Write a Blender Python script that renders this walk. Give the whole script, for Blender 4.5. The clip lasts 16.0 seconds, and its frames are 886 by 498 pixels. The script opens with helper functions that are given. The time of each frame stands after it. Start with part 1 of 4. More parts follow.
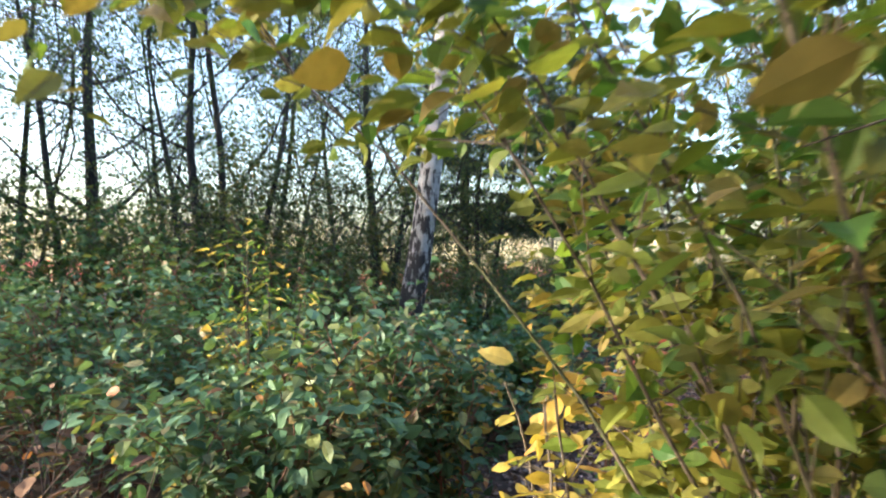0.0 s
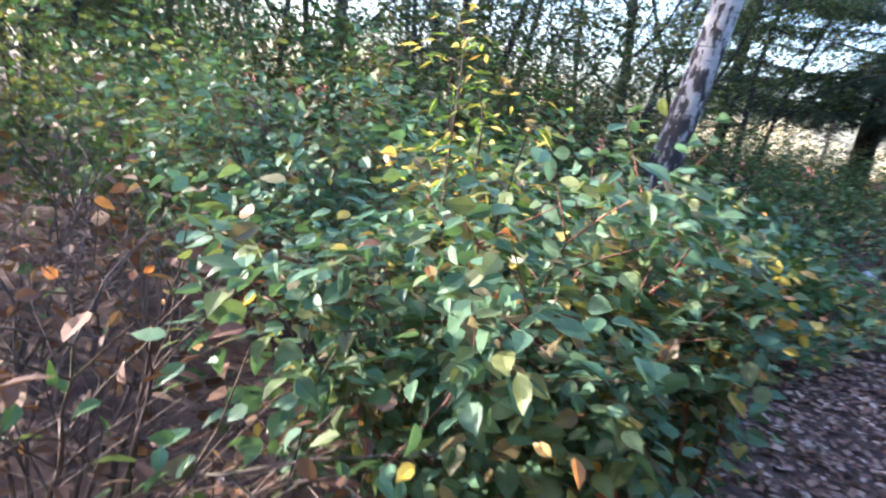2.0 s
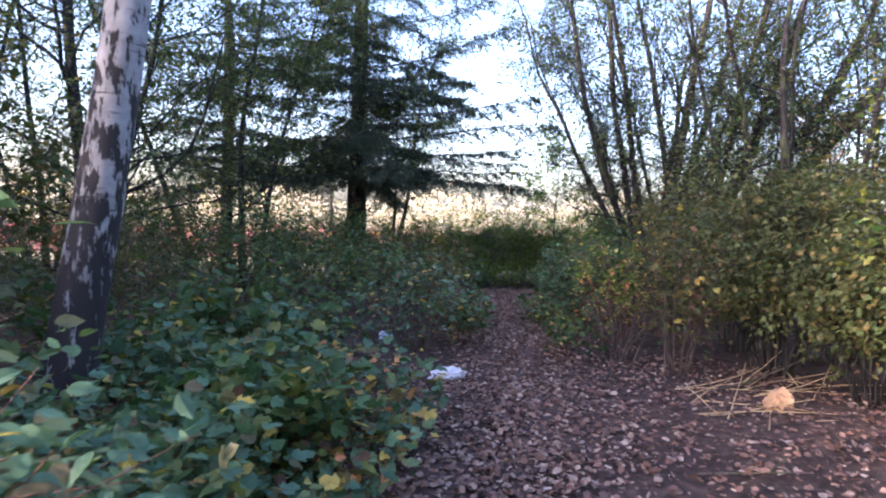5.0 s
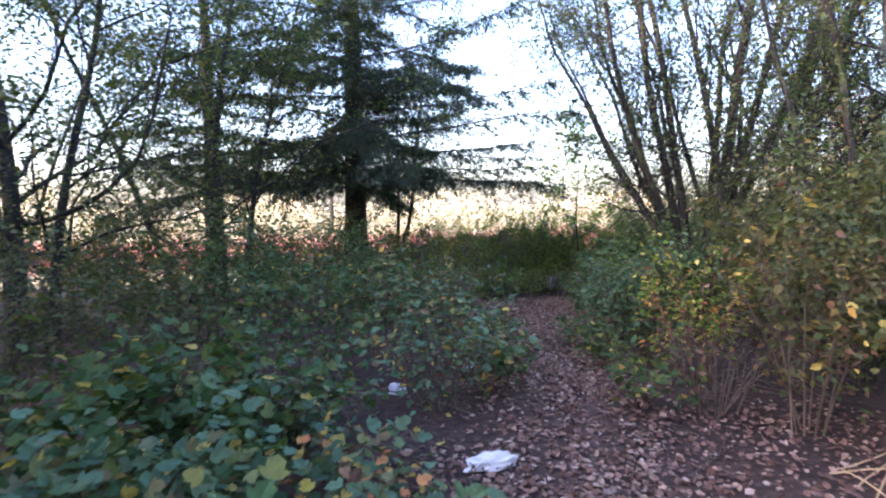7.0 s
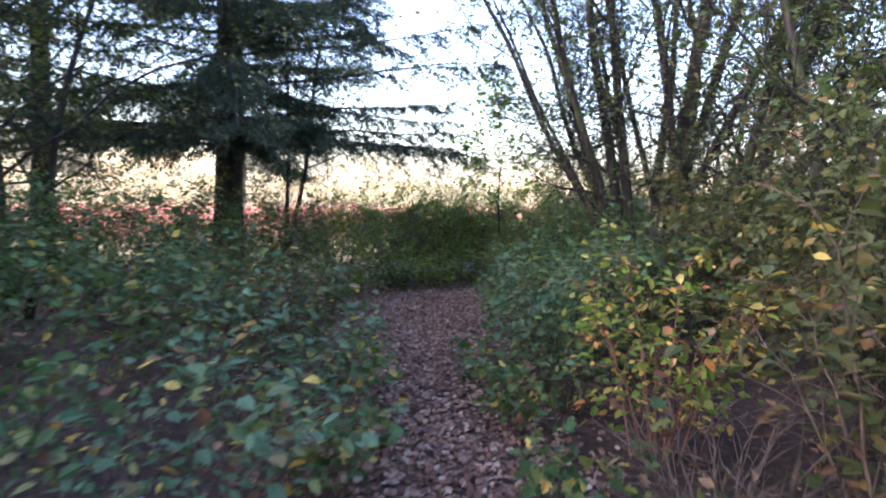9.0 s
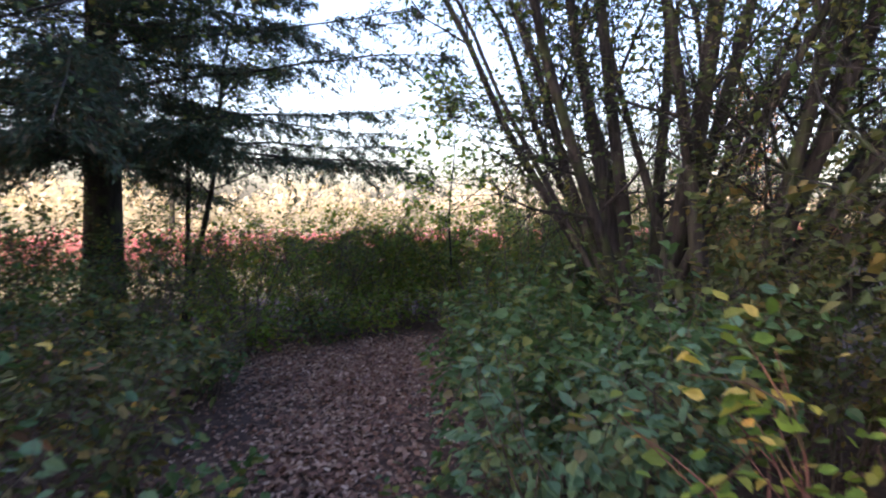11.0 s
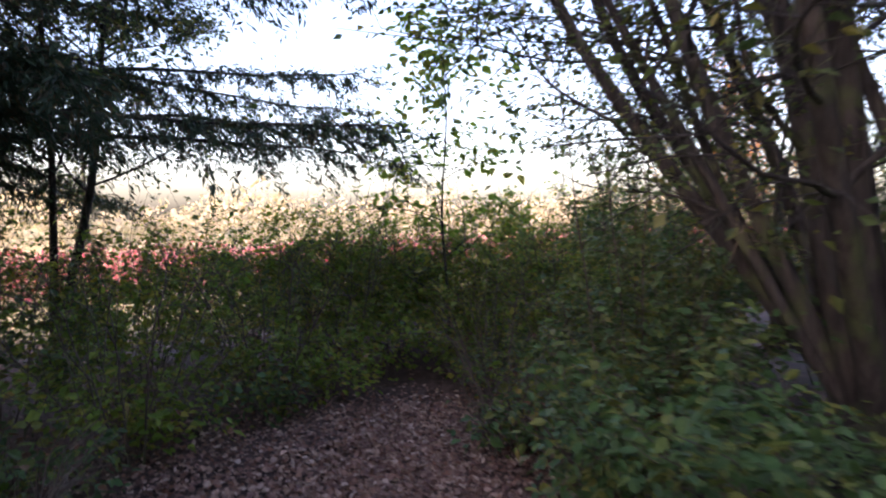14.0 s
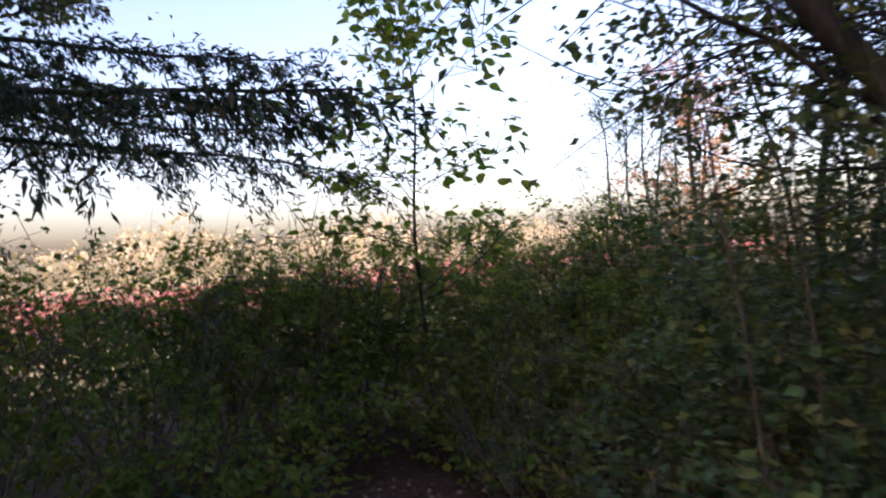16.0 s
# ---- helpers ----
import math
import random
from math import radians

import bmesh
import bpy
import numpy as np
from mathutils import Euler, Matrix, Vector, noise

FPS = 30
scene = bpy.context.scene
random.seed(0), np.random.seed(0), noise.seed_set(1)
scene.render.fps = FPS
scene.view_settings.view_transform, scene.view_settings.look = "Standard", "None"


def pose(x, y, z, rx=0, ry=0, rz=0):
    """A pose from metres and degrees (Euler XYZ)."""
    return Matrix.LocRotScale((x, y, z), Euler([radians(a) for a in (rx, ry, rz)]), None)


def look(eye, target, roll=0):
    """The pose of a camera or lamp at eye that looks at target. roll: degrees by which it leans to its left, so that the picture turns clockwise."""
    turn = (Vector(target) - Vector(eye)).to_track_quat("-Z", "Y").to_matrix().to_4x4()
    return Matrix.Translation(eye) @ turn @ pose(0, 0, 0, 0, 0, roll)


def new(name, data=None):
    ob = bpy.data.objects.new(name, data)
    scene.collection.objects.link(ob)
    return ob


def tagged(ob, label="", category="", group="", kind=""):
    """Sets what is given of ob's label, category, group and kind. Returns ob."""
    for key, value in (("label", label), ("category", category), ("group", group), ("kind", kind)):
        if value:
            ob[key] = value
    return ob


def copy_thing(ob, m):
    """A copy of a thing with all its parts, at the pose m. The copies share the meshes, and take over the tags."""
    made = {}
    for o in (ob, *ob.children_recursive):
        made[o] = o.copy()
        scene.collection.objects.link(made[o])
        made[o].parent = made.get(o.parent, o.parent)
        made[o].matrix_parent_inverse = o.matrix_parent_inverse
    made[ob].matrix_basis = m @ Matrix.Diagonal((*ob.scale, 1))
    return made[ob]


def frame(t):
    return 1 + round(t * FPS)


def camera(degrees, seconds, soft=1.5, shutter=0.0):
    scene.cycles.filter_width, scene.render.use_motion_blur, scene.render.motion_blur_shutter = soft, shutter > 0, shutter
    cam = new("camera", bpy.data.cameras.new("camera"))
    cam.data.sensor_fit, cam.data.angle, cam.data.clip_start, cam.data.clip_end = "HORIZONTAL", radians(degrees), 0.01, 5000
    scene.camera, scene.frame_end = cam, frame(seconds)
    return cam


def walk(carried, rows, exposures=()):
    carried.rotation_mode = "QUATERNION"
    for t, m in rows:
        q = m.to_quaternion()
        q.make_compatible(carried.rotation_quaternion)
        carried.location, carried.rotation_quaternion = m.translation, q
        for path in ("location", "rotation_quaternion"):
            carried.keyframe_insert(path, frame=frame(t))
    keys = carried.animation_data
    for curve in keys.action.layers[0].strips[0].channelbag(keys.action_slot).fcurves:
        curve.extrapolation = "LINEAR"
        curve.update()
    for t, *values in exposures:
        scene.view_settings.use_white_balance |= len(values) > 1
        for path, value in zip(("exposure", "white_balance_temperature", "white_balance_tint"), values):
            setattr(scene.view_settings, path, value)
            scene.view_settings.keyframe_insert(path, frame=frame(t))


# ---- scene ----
cam = camera(70.5, 16.0, soft=2.0, shutter=0.5)
walk(cam, [
    (0.0, pose(0.000, 0.000, 1.400, 90.0, 0.0, 0.0)),
    (0.5, pose(-0.048, 0.252, 1.400, 87.0, -0.3, -0.2)),
    (1.0, pose(-0.109, 0.462, 1.366, 85.0, -0.5, 5.9)),
    (1.5, pose(-0.163, 0.687, 1.298, 75.7, -8.3, 12.3)),
    (2.0, pose(-0.177, 0.850, 1.271, 75.9, -8.6, 21.2)),
    (2.5, pose(-0.170, 1.102, 1.257, 81.7, 2.1, 14.9)),
    (3.0, pose(-0.163, 1.353, 1.278, 87.3, 10.9, 3.4)),
    (3.5, pose(-0.102, 1.652, 1.271, 88.3, 8.3, -3.8)),
    (4.0, pose(0.014, 1.890, 1.312, 90.2, 1.3, -13.6)),
    (4.5, pose(0.136, 2.183, 1.346, 89.4, -4.3, -23.7)),
    (5.0, pose(0.313, 2.462, 1.339, 86.6, -1.8, -20.1)),
    (7.5, pose(0.966, 4.468, 1.448, 86.3, 1.8, -20.8)),
    (8.0, pose(1.333, 4.944, 1.427, 85.8, 1.6, -22.4)),
    (8.5, pose(1.666, 5.440, 1.380, 84.9, -1.1, -23.9)),
    (9.0, pose(2.047, 5.909, 1.393, 84.1, -1.4, -26.2)),
    (11.5, pose(3.282, 8.207, 1.419, 87.5, -0.3, -34.9)),
    (12.0, pose(3.419, 8.615, 1.428, 88.3, 1.8, -42.3)),
    (12.5, pose(3.602, 9.034, 1.400, 86.3, 2.0, -41.3)),
    (13.0, pose(3.794, 9.523, 1.321, 85.5, 0.8, -34.6)),
    (13.5, pose(3.958, 10.057, 1.297, 85.7, -0.1, -37.0)),
    (14.0, pose(4.148, 10.597, 1.267, 86.9, 0.8, -36.4)),
    (14.5, pose(4.306, 11.102, 1.240, 87.4, 3.9, -36.4)),
    (15.0, pose(4.509, 11.519, 1.221, 87.5, 5.0, -43.1)),
    (15.5, pose(4.682, 11.933, 1.215, 87.9, 1.4, -44.9)),
    (16.0, pose(4.973, 12.314, 1.227, 89.4, 3.2, -42.6)),
], exposures=[(0.0, 2.8, 5900, 10), (1.5, 3.1, 5250, 22), (2.5, 3.5, 5300, 24), (3.5, 2.8, 5450, 28), (5.0, 2.85, 5500, 32), (7.5, 3.25, 5650, 31), (9.0, 3.2, 5650, 30), (12.0, 2.4, 6200, 33), (13.5, 2.5, 6200, 35), (16.0, 1.85, 6300, 37)])

# ---- light: clear late-afternoon sky, low warm sun from the left ----
SUN_ELEVATION, SUN_BEARING = 14.0, 262.0
world = bpy.data.worlds.new("sky")
scene.world = world
world.use_nodes = True
wn = world.node_tree
sky = wn.nodes.new("ShaderNodeTexSky")
sky.sky_type, sky.sun_disc = "NISHITA", False
sky.sun_elevation, sky.sun_rotation = radians(SUN_ELEVATION), radians(SUN_BEARING)
sky.air_density, sky.dust_density, sky.ozone_density = 1.0, 3.2, 1.2
wn.links.new(sky.outputs[0], wn.nodes["Background"].inputs[0])
wn.nodes["Background"].inputs[1].default_value = 0.15

sun = new("sun", bpy.data.lights.new("sun", "SUN"))
sun.data.energy, sun.data.angle, sun.data.color = 2.0, radians(0.5), (1.0, 0.82, 0.6)
b, e = radians(SUN_BEARING), radians(SUN_ELEVATION)
sun_from = Vector((math.sin(b) * math.cos(e), math.cos(b) * math.cos(e), math.sin(e)))
sun.matrix_world = look(sun_from * 60, (0, 0, 0))


# ---- materials ----
def material(name, rough=0.8):
    m = bpy.data.materials.new(name)
    m.use_nodes = True
    t = m.node_tree
    p = t.nodes["Principled BSDF"]
    p.inputs["Roughness"].default_value = rough
    p.inputs["Specular IOR Level"].default_value = 0.3
    return m, t, p


def node(t, kind, **values):
    n = t.nodes.new(kind)
    for key, v in values.items():
        n.inputs[key.replace("_", " ")].default_value = v
    return n


def ramp(t, fac, stops):
    r = t.nodes.new("ShaderNodeValToRGB")
    while len(r.color_ramp.elements) < len(stops):
        r.color_ramp.elements.new(0.5)
    for el, (pos, col) in zip(r.color_ramp.elements, stops):
        el.position, el.color = pos, (*col, 1)
    t.links.new(fac, r.inputs[0])
    return r.outputs[0]


def mix(t, fac, a, b, mode="MIX"):
    n = t.nodes.new("ShaderNodeMix")
    n.data_type, n.blend_type = "RGBA", mode
    for sock, v in ((n.inputs[0], fac), (n.inputs[6], a), (n.inputs[7], b)):
        if hasattr(v, "is_output"):
            t.links.new(v, sock)
        elif isinstance(v, tuple):
            sock.default_value = (*v, 1)
        else:
            sock.default_value = v
    return n.outputs[2]


def noise_fac(t, scale, detail=4.0, stretch=None, rough=0.55):
    c = t.nodes.new("ShaderNodeTexCoord")
    n = node(t, "ShaderNodeTexNoise", Scale=scale, Detail=detail, Roughness=rough)
    if stretch:
        m = t.nodes.new("ShaderNodeMapping")
        m.inputs["Scale"].default_value = stretch
        t.links.new(c.outputs["Object"], m.inputs[0])
        t.links.new(m.outputs[0], n.inputs["Vector"])
    else:
        t.links.new(c.outputs["Object"], n.inputs["Vector"])
    return n.outputs[0]


def bump(t, p, height, strength, distance=0.01):
    b = node(t, "ShaderNodeBump", Strength=strength, Distance=distance)
    t.links.new(height, b.inputs["Height"])
    t.links.new(b.outputs[0], p.inputs["Normal"])


def leaf_material(name, stops, glow=0.45, rough=0.5):
    """Leaf blades: colour varies from blade to blade, with blotches on the blade, and light shines through."""
    m, t, p = material(name, rough)
    g, o = t.nodes.new("ShaderNodeNewGeometry"), t.nodes.new("ShaderNodeObjectInfo")
    add = t.nodes.new("ShaderNodeMath")
    add.operation = "ADD"
    t.links.new(g.outputs["Random Per Island"], add.inputs[0])
    t.links.new(o.outputs["Random"], add.inputs[1])
    fr = t.nodes.new("ShaderNodeMath")
    fr.operation = "FRACT"
    t.links.new(add.outputs[0], fr.inputs[0])
    col = ramp(t, fr.outputs[0], stops)
    blotch = ramp(t, noise_fac(t, 38.0, 3.0), [(0.35, (0.72, 0.7, 0.62)), (0.62, (1.05, 1.05, 1.0))])
    col = mix(t, 0.75, col, blotch, "MULTIPLY")
    t.links.new(col, p.inputs["Base Color"])
    tr = t.nodes.new("ShaderNodeBsdfTranslucent")
    t.links.new(mix(t, 1.0, col, (1.0, 1.0, 0.55), "MULTIPLY"), tr.inputs[0])
    ms = t.nodes.new("ShaderNodeMixShader")
    ms.inputs[0].default_value = glow
    t.links.new(p.outputs[0], ms.inputs[1])
    t.links.new(tr.outputs[0], ms.inputs[2])
    t.links.new(ms.outputs[0], t.nodes["Material Output"].inputs[0])
    return m


def even(*cols):
    return [((i + 0.5) / len(cols), c) for i, c in enumerate(cols)]


GREEN = leaf_material("green_leaves", even((0.05, 0.10, 0.035), (0.065, 0.14, 0.045), (0.085, 0.17, 0.06), (0.055, 0.12, 0.05), (0.13, 0.19, 0.05), (0.17, 0.19, 0.05)), 0.35)
BLUEGREEN = leaf_material("bluish_green_leaves", even((0.075, 0.15, 0.085), (0.10, 0.2, 0.11), (0.06, 0.125, 0.07), (0.14, 0.25, 0.15), (0.085, 0.17, 0.085), (0.2, 0.23, 0.08), (0.11, 0.2, 0.10), (0.16, 0.13, 0.06)), 0.3)
FRESH = leaf_material("fresh_green_leaves", even((0.13, 0.24, 0.04), (0.18, 0.30, 0.05), (0.24, 0.34, 0.06), (0.11, 0.2, 0.04), (0.34, 0.34, 0.07)), 0.5)
OLIVE = leaf_material("olive_leaves", even((0.07, 0.10, 0.035), (0.10, 0.13, 0.04), (0.05, 0.08, 0.03), (0.14, 0.14, 0.05), (0.08, 0.12, 0.05), (0.2, 0.15, 0.05)), 0.4)
CANOPY = leaf_material("canopy_leaves", even((0.06, 0.11, 0.04), (0.09, 0.14, 0.05), (0.13, 0.17, 0.05), (0.07, 0.12, 0.05), (0.22, 0.2, 0.06), (0.05, 0.09, 0.04)), 0.45)
YELLOWGREEN = leaf_material("yellow_green_leaves", even((0.17, 0.22, 0.04), (0.25, 0.24, 0.05), (0.10, 0.22, 0.045), (0.32, 0.28, 0.08), (0.08, 0.19, 0.05), (0.26, 0.2, 0.06)), 0.5)
YELLOW = leaf_material("yellow_leaves", even((0.62, 0.48, 0.12), (0.66, 0.54, 0.18), (0.52, 0.42, 0.08), (0.58, 0.36, 0.1)), 0.45)
ORANGE = leaf_material("orange_leaves", even((0.6, 0.28, 0.10), (0.55, 0.2, 0.09), (0.62, 0.4, 0.14), (0.4, 0.16, 0.08)), 0.4)
PINK = leaf_material("pink_leaves", even((0.62, 0.16, 0.15), (0.6, 0.25, 0.17), (0.5, 0.10, 0.13), (0.62, 0.36, 0.16)), 0.4)
BROWN = leaf_material("brown_leaves", even((0.10, 0.05, 0.03), (0.14, 0.07, 0.035), (0.18, 0.10, 0.06), (0.07, 0.035, 0.022), (0.24, 0.15, 0.09)), 0.2, 0.7)
LITTER = leaf_material("fallen_leaves", even((0.2, 0.11, 0.085), (0.30, 0.18, 0.14), (0.14, 0.075, 0.06), (0.42, 0.29, 0.23), (0.10, 0.055, 0.045), (0.24, 0.12, 0.08), (0.52, 0.40, 0.34), (0.16, 0.09, 0.08)), 0.1, 0.75)
NEEDLE = leaf_material("needles", even((0.028, 0.055, 0.03), (0.035, 0.07, 0.04), (0.05, 0.085, 0.05), (0.03, 0.06, 0.04), (0.09, 0.075, 0.04)), 0.2, 0.6)
# dry meadow grass; on the far trees its paleness paints in sun glare
DRYGRASS_AND_GLARE = leaf_material("dry_grass_and_glare", even((0.62, 0.54, 0.43), (0.68, 0.6, 0.49), (0.54, 0.48, 0.36), (0.6, 0.54, 0.43)), 0.4, 0.7)
REDSCRUB = leaf_material("red_scrub_leaves", even((0.6, 0.16, 0.22), (0.66, 0.25, 0.30), (0.54, 0.13, 0.2), (0.68, 0.36, 0.34)), 0.4, 0.7)
GRASS = leaf_material("green_grass", even((0.07, 0.13, 0.03), (0.11, 0.17, 0.04), (0.16, 0.2, 0.06)), 0.4, 0.6)


def bark_material(name, dark, light, scale=24.0):
    m, t, p = material(name, 0.9)
    n = noise_fac(t, scale, 6.0, (1.0, 1.0, 0.18))
    col = ramp(t, n, [(0.34, dark), (0.66, light)])
    moss = ramp(t, noise_fac(t, 3.5, 4.0), [(0.52, (0, 0, 0)), (0.68, (1, 1, 1))])
    col = mix(t, moss, col, (0.06, 0.075, 0.03))
    t.links.new(col, p.inputs["Base Color"])
    bump(t, p, n, 0.9, 0.02)
    return m


BARK = bark_material("dark_bark", (0.017, 0.015, 0.014), (0.055, 0.048, 0.044))
TWIG = bark_material("twig_bark", (0.05, 0.04, 0.03), (0.16, 0.13, 0.10), 40.0)
DEADTWIG = bark_material("dead_stems", (0.06, 0.043, 0.035), (0.17, 0.13, 0.105), 40.0)
REDSTEM = bark_material("reddish_stems", (0.12, 0.05, 0.04), (0.26, 0.13, 0.09), 40.0)


def birch_bark():
    m, t, p = material("birch_bark", 0.75)
    c = t.nodes.new("ShaderNodeTexCoord")
    z = t.nodes.new("ShaderNodeSeparateXYZ")
    t.links.new(c.outputs["Object"], z.inputs[0])
    white = ramp(t, noise_fac(t, 9.0, 5.0), [(0.3, (0.23, 0.215, 0.21)), (0.7, (0.44, 0.42, 0.41))])
    bands = ramp(t, noise_fac(t, 5.0, 5.0, (0.7, 0.7, 7.0)), [(0.6, (0, 0, 0)), (0.67, (1, 1, 1))])
    col = mix(t, bands, white, (0.12, 0.1, 0.095))
    v = node(t, "ShaderNodeTexNoise", Scale=21.0, Detail=5.0, Roughness=0.6)
    mp = t.nodes.new("ShaderNodeMapping")
    mp.inputs["Scale"].default_value = (1, 1, 0.32)
    t.links.new(c.outputs["Object"], mp.inputs[0])
    t.links.new(mp.outputs[0], v.inputs["Vector"])
    up = node(t, "ShaderNodeMapRange", From_Min=0.3, From_Max=3.0, To_Min=0.17, To_Max=-0.12)
    t.links.new(z.outputs["Z"], up.inputs["Value"])
    s = t.nodes.new("ShaderNodeMath")
    t.links.new(v.outputs[0], s.inputs[0])
    t.links.new(up.outputs[0], s.inputs[1])
    cracks = ramp(t, s.outputs[0], [(0.50, (0, 0, 0)), (0.56, (1, 1, 1))])
    col = mix(t, cracks, col, (0.035, 0.03, 0.03))
    t.links.new(col, p.inputs["Base Color"])
    inv = t.nodes.new("ShaderNodeInvert")
    t.links.new(cracks, inv.inputs["Color"])
    bump(t, p, inv.outputs[0], 0.8, 0.015)
    return m


BIRCH = birch_bark()


def soil_material():
    m, t, p = material("forest_soil", 0.95)
    fine = ramp(t, noise_fac(t, 14.0, 8.0), [(0.3, (0.04, 0.025, 0.02)), (0.55, (0.085, 0.053, 0.042)), (0.75, (0.15, 0.10, 0.08))])
    broad = ramp(t, noise_fac(t, 0.8, 4.0), [(0.4, (0.7, 0.7, 0.7)), (0.65, (1.15, 1.1, 1.05))])
    wood = mix(t, 1.0, fine, broad, "MULTIPLY")
    meadow = ramp(t, noise_fac(t, 0.35, 6.0), [(0.35, (0.34, 0.28, 0.12)), (0.6, (0.5, 0.42, 0.2)), (0.75, (0.22, 0.22, 0.08))])
    c = t.nodes.new("ShaderNodeTexCoord")
    z = t.nodes.new("ShaderNodeSeparateXYZ")
    t.links.new(c.outputs["Object"], z.inputs[0])
    edge = node(t, "ShaderNodeMapRange", From_Min=21.0, From_Max=24.0)
    t.links.new(z.outputs["Y"], edge.inputs["Value"])
    t.links.new(mix(t, edge.outputs[0], wood, meadow), p.inputs["Base Color"])
    bump(t, p, noise_fac(t, 30.0, 6.0), 0.8, 0.02)
    return m


def plain(name, dark, light, scale, rough=0.7, relief=0.3):
    m, t, p = material(name, rough)
    n = noise_fac(t, scale, 5.0)
    t.links.new(ramp(t, n, [(0.3, dark), (0.7, light)]), p.inputs["Base Color"])
    bump(t, p, n, relief)
    return m


SOIL = soil_material()
PAPER = plain("white_paper", (0.6, 0.58, 0.6), (0.82, 0.8, 0.82), 12.0)
BLUEPAPER = plain("pale_plastic", (0.45, 0.5, 0.62), (0.72, 0.75, 0.82), 14.0, 0.35)
TANSTONE = plain("tan_stone", (0.5, 0.28, 0.14), (0.66, 0.42, 0.22), 9.0, 0.6)
STRAW = plain("straw", (0.42, 0.28, 0.14), (0.62, 0.46, 0.26), 30.0)


# ---- mesh tools ----
rng = np.random.default_rng(7)
# the trodden line through the wood, in plan
TRAIL = np.array([(0, -3), (-0.05, 0.2), (-0.17, 0.8), (-0.15, 1.35), (0.05, 1.9), (0.31, 2.46), (0.97, 4.47), (2.05, 5.9), (3.28, 8.2), (3.6, 9.0), (4.0, 10.1), (4.5, 11.5), (5.0, 12.3), (5.7, 13.3), (6.5, 14.3), (7.3, 15.2)])


# the leaf-strewn clearing where it widens: x, y, extra width
CLEARING = ((5.5, 13.7, 0.75), (6.4, 14.4, 0.35))


def slope(x, y):
    """The ground falls gently towards the meadow from about the middle of the walk."""
    d = (np.asarray(x) - 3.28) * 0.63 + (np.asarray(y) - 8.2) * 0.777
    return -0.055 * np.clip(0.5 * (d + np.sqrt(d * d + 0.6)), 0, 12)


def off_trail(p):
    """Distance in plan from each point to the trodden line."""
    p = np.asarray(p)[:, :2]
    best = np.full(len(p), 1e9)
    for a, b in zip(TRAIL[:-1], TRAIL[1:]):
        d = b - a
        k = np.clip(((p - a) @ d) / (d @ d), 0, 1)
        best = np.minimum(best, np.linalg.norm(p - a - k[:, None] * d, axis=1))
    for cx, cy, extra in CLEARING:
        best = np.minimum(best, np.maximum(np.hypot(p[:, 0] - cx, p[:, 1] - cy) - extra, 0))
    return best


def mesh_from(name, verts, loops, counts, smooth=True):
    me = bpy.data.meshes.new(name)
    verts, loops, counts = np.asarray(verts, np.float32), np.asarray(loops, np.int32), np.asarray(counts, np.int32)
    me.vertices.add(len(verts))
    me.vertices.foreach_set("co", verts.ravel())
    me.loops.add(len(loops))
    me.loops.foreach_set("vertex_index", loops)
    me.polygons.add(len(counts))
    me.polygons.foreach_set("loop_start", np.concatenate(([0], np.cumsum(counts)[:-1])).astype(np.int32))
    me.polygons.foreach_set("use_smooth", np.full(len(counts), smooth))
    me.update(calc_edges=True)
    me.validate()
    return me


class Wood:
    """Gathers tapered tubes into one mesh."""

    def __init__(self):
        self.v, self.f, self.n = [], [], 0

    def tube(self, pts, radii, sides=6, lump=0.0):
        pts, radii = np.asarray(pts, float), np.asarray(radii, float)
        d = np.gradient(pts, axis=0)
        d /= np.linalg.norm(d, axis=1)[:, None] + 1e-9
        ref = np.array([0.31, 0.95, 0.05]) if abs(d[0][2]) > 0.7 else np.array([0.05, 0.1, 1.0])
        u = np.cross(d, ref)
        u /= np.linalg.norm(u, axis=1)[:, None] + 1e-9
        w = np.cross(d, u)
        a = np.arange(sides) * 2 * np.pi / sides
        rr = radii[:, None] * (1 + lump * rng.normal(size=(len(pts), sides)))
        ring = pts[:, None] + rr[..., None] * (np.cos(a)[None, :, None] * u[:, None] + np.sin(a)[None, :, None] * w[:, None])
        k, m = np.arange(len(pts) - 1)[:, None] * sides, np.arange(sides)[None]
        nx = (m + 1) % sides
        self.f.append(np.stack([k + m, k + nx, k + sides + nx, k + sides + m], -1).reshape(-1, 4) + self.n)
        self.v.append(ring.reshape(-1, 3))
        self.n += len(pts) * sides

    def mesh(self, name):
        f = np.concatenate(self.f)
        return mesh_from(name, np.concatenate(self.v), f.ravel(), np.full(len(f), 4))


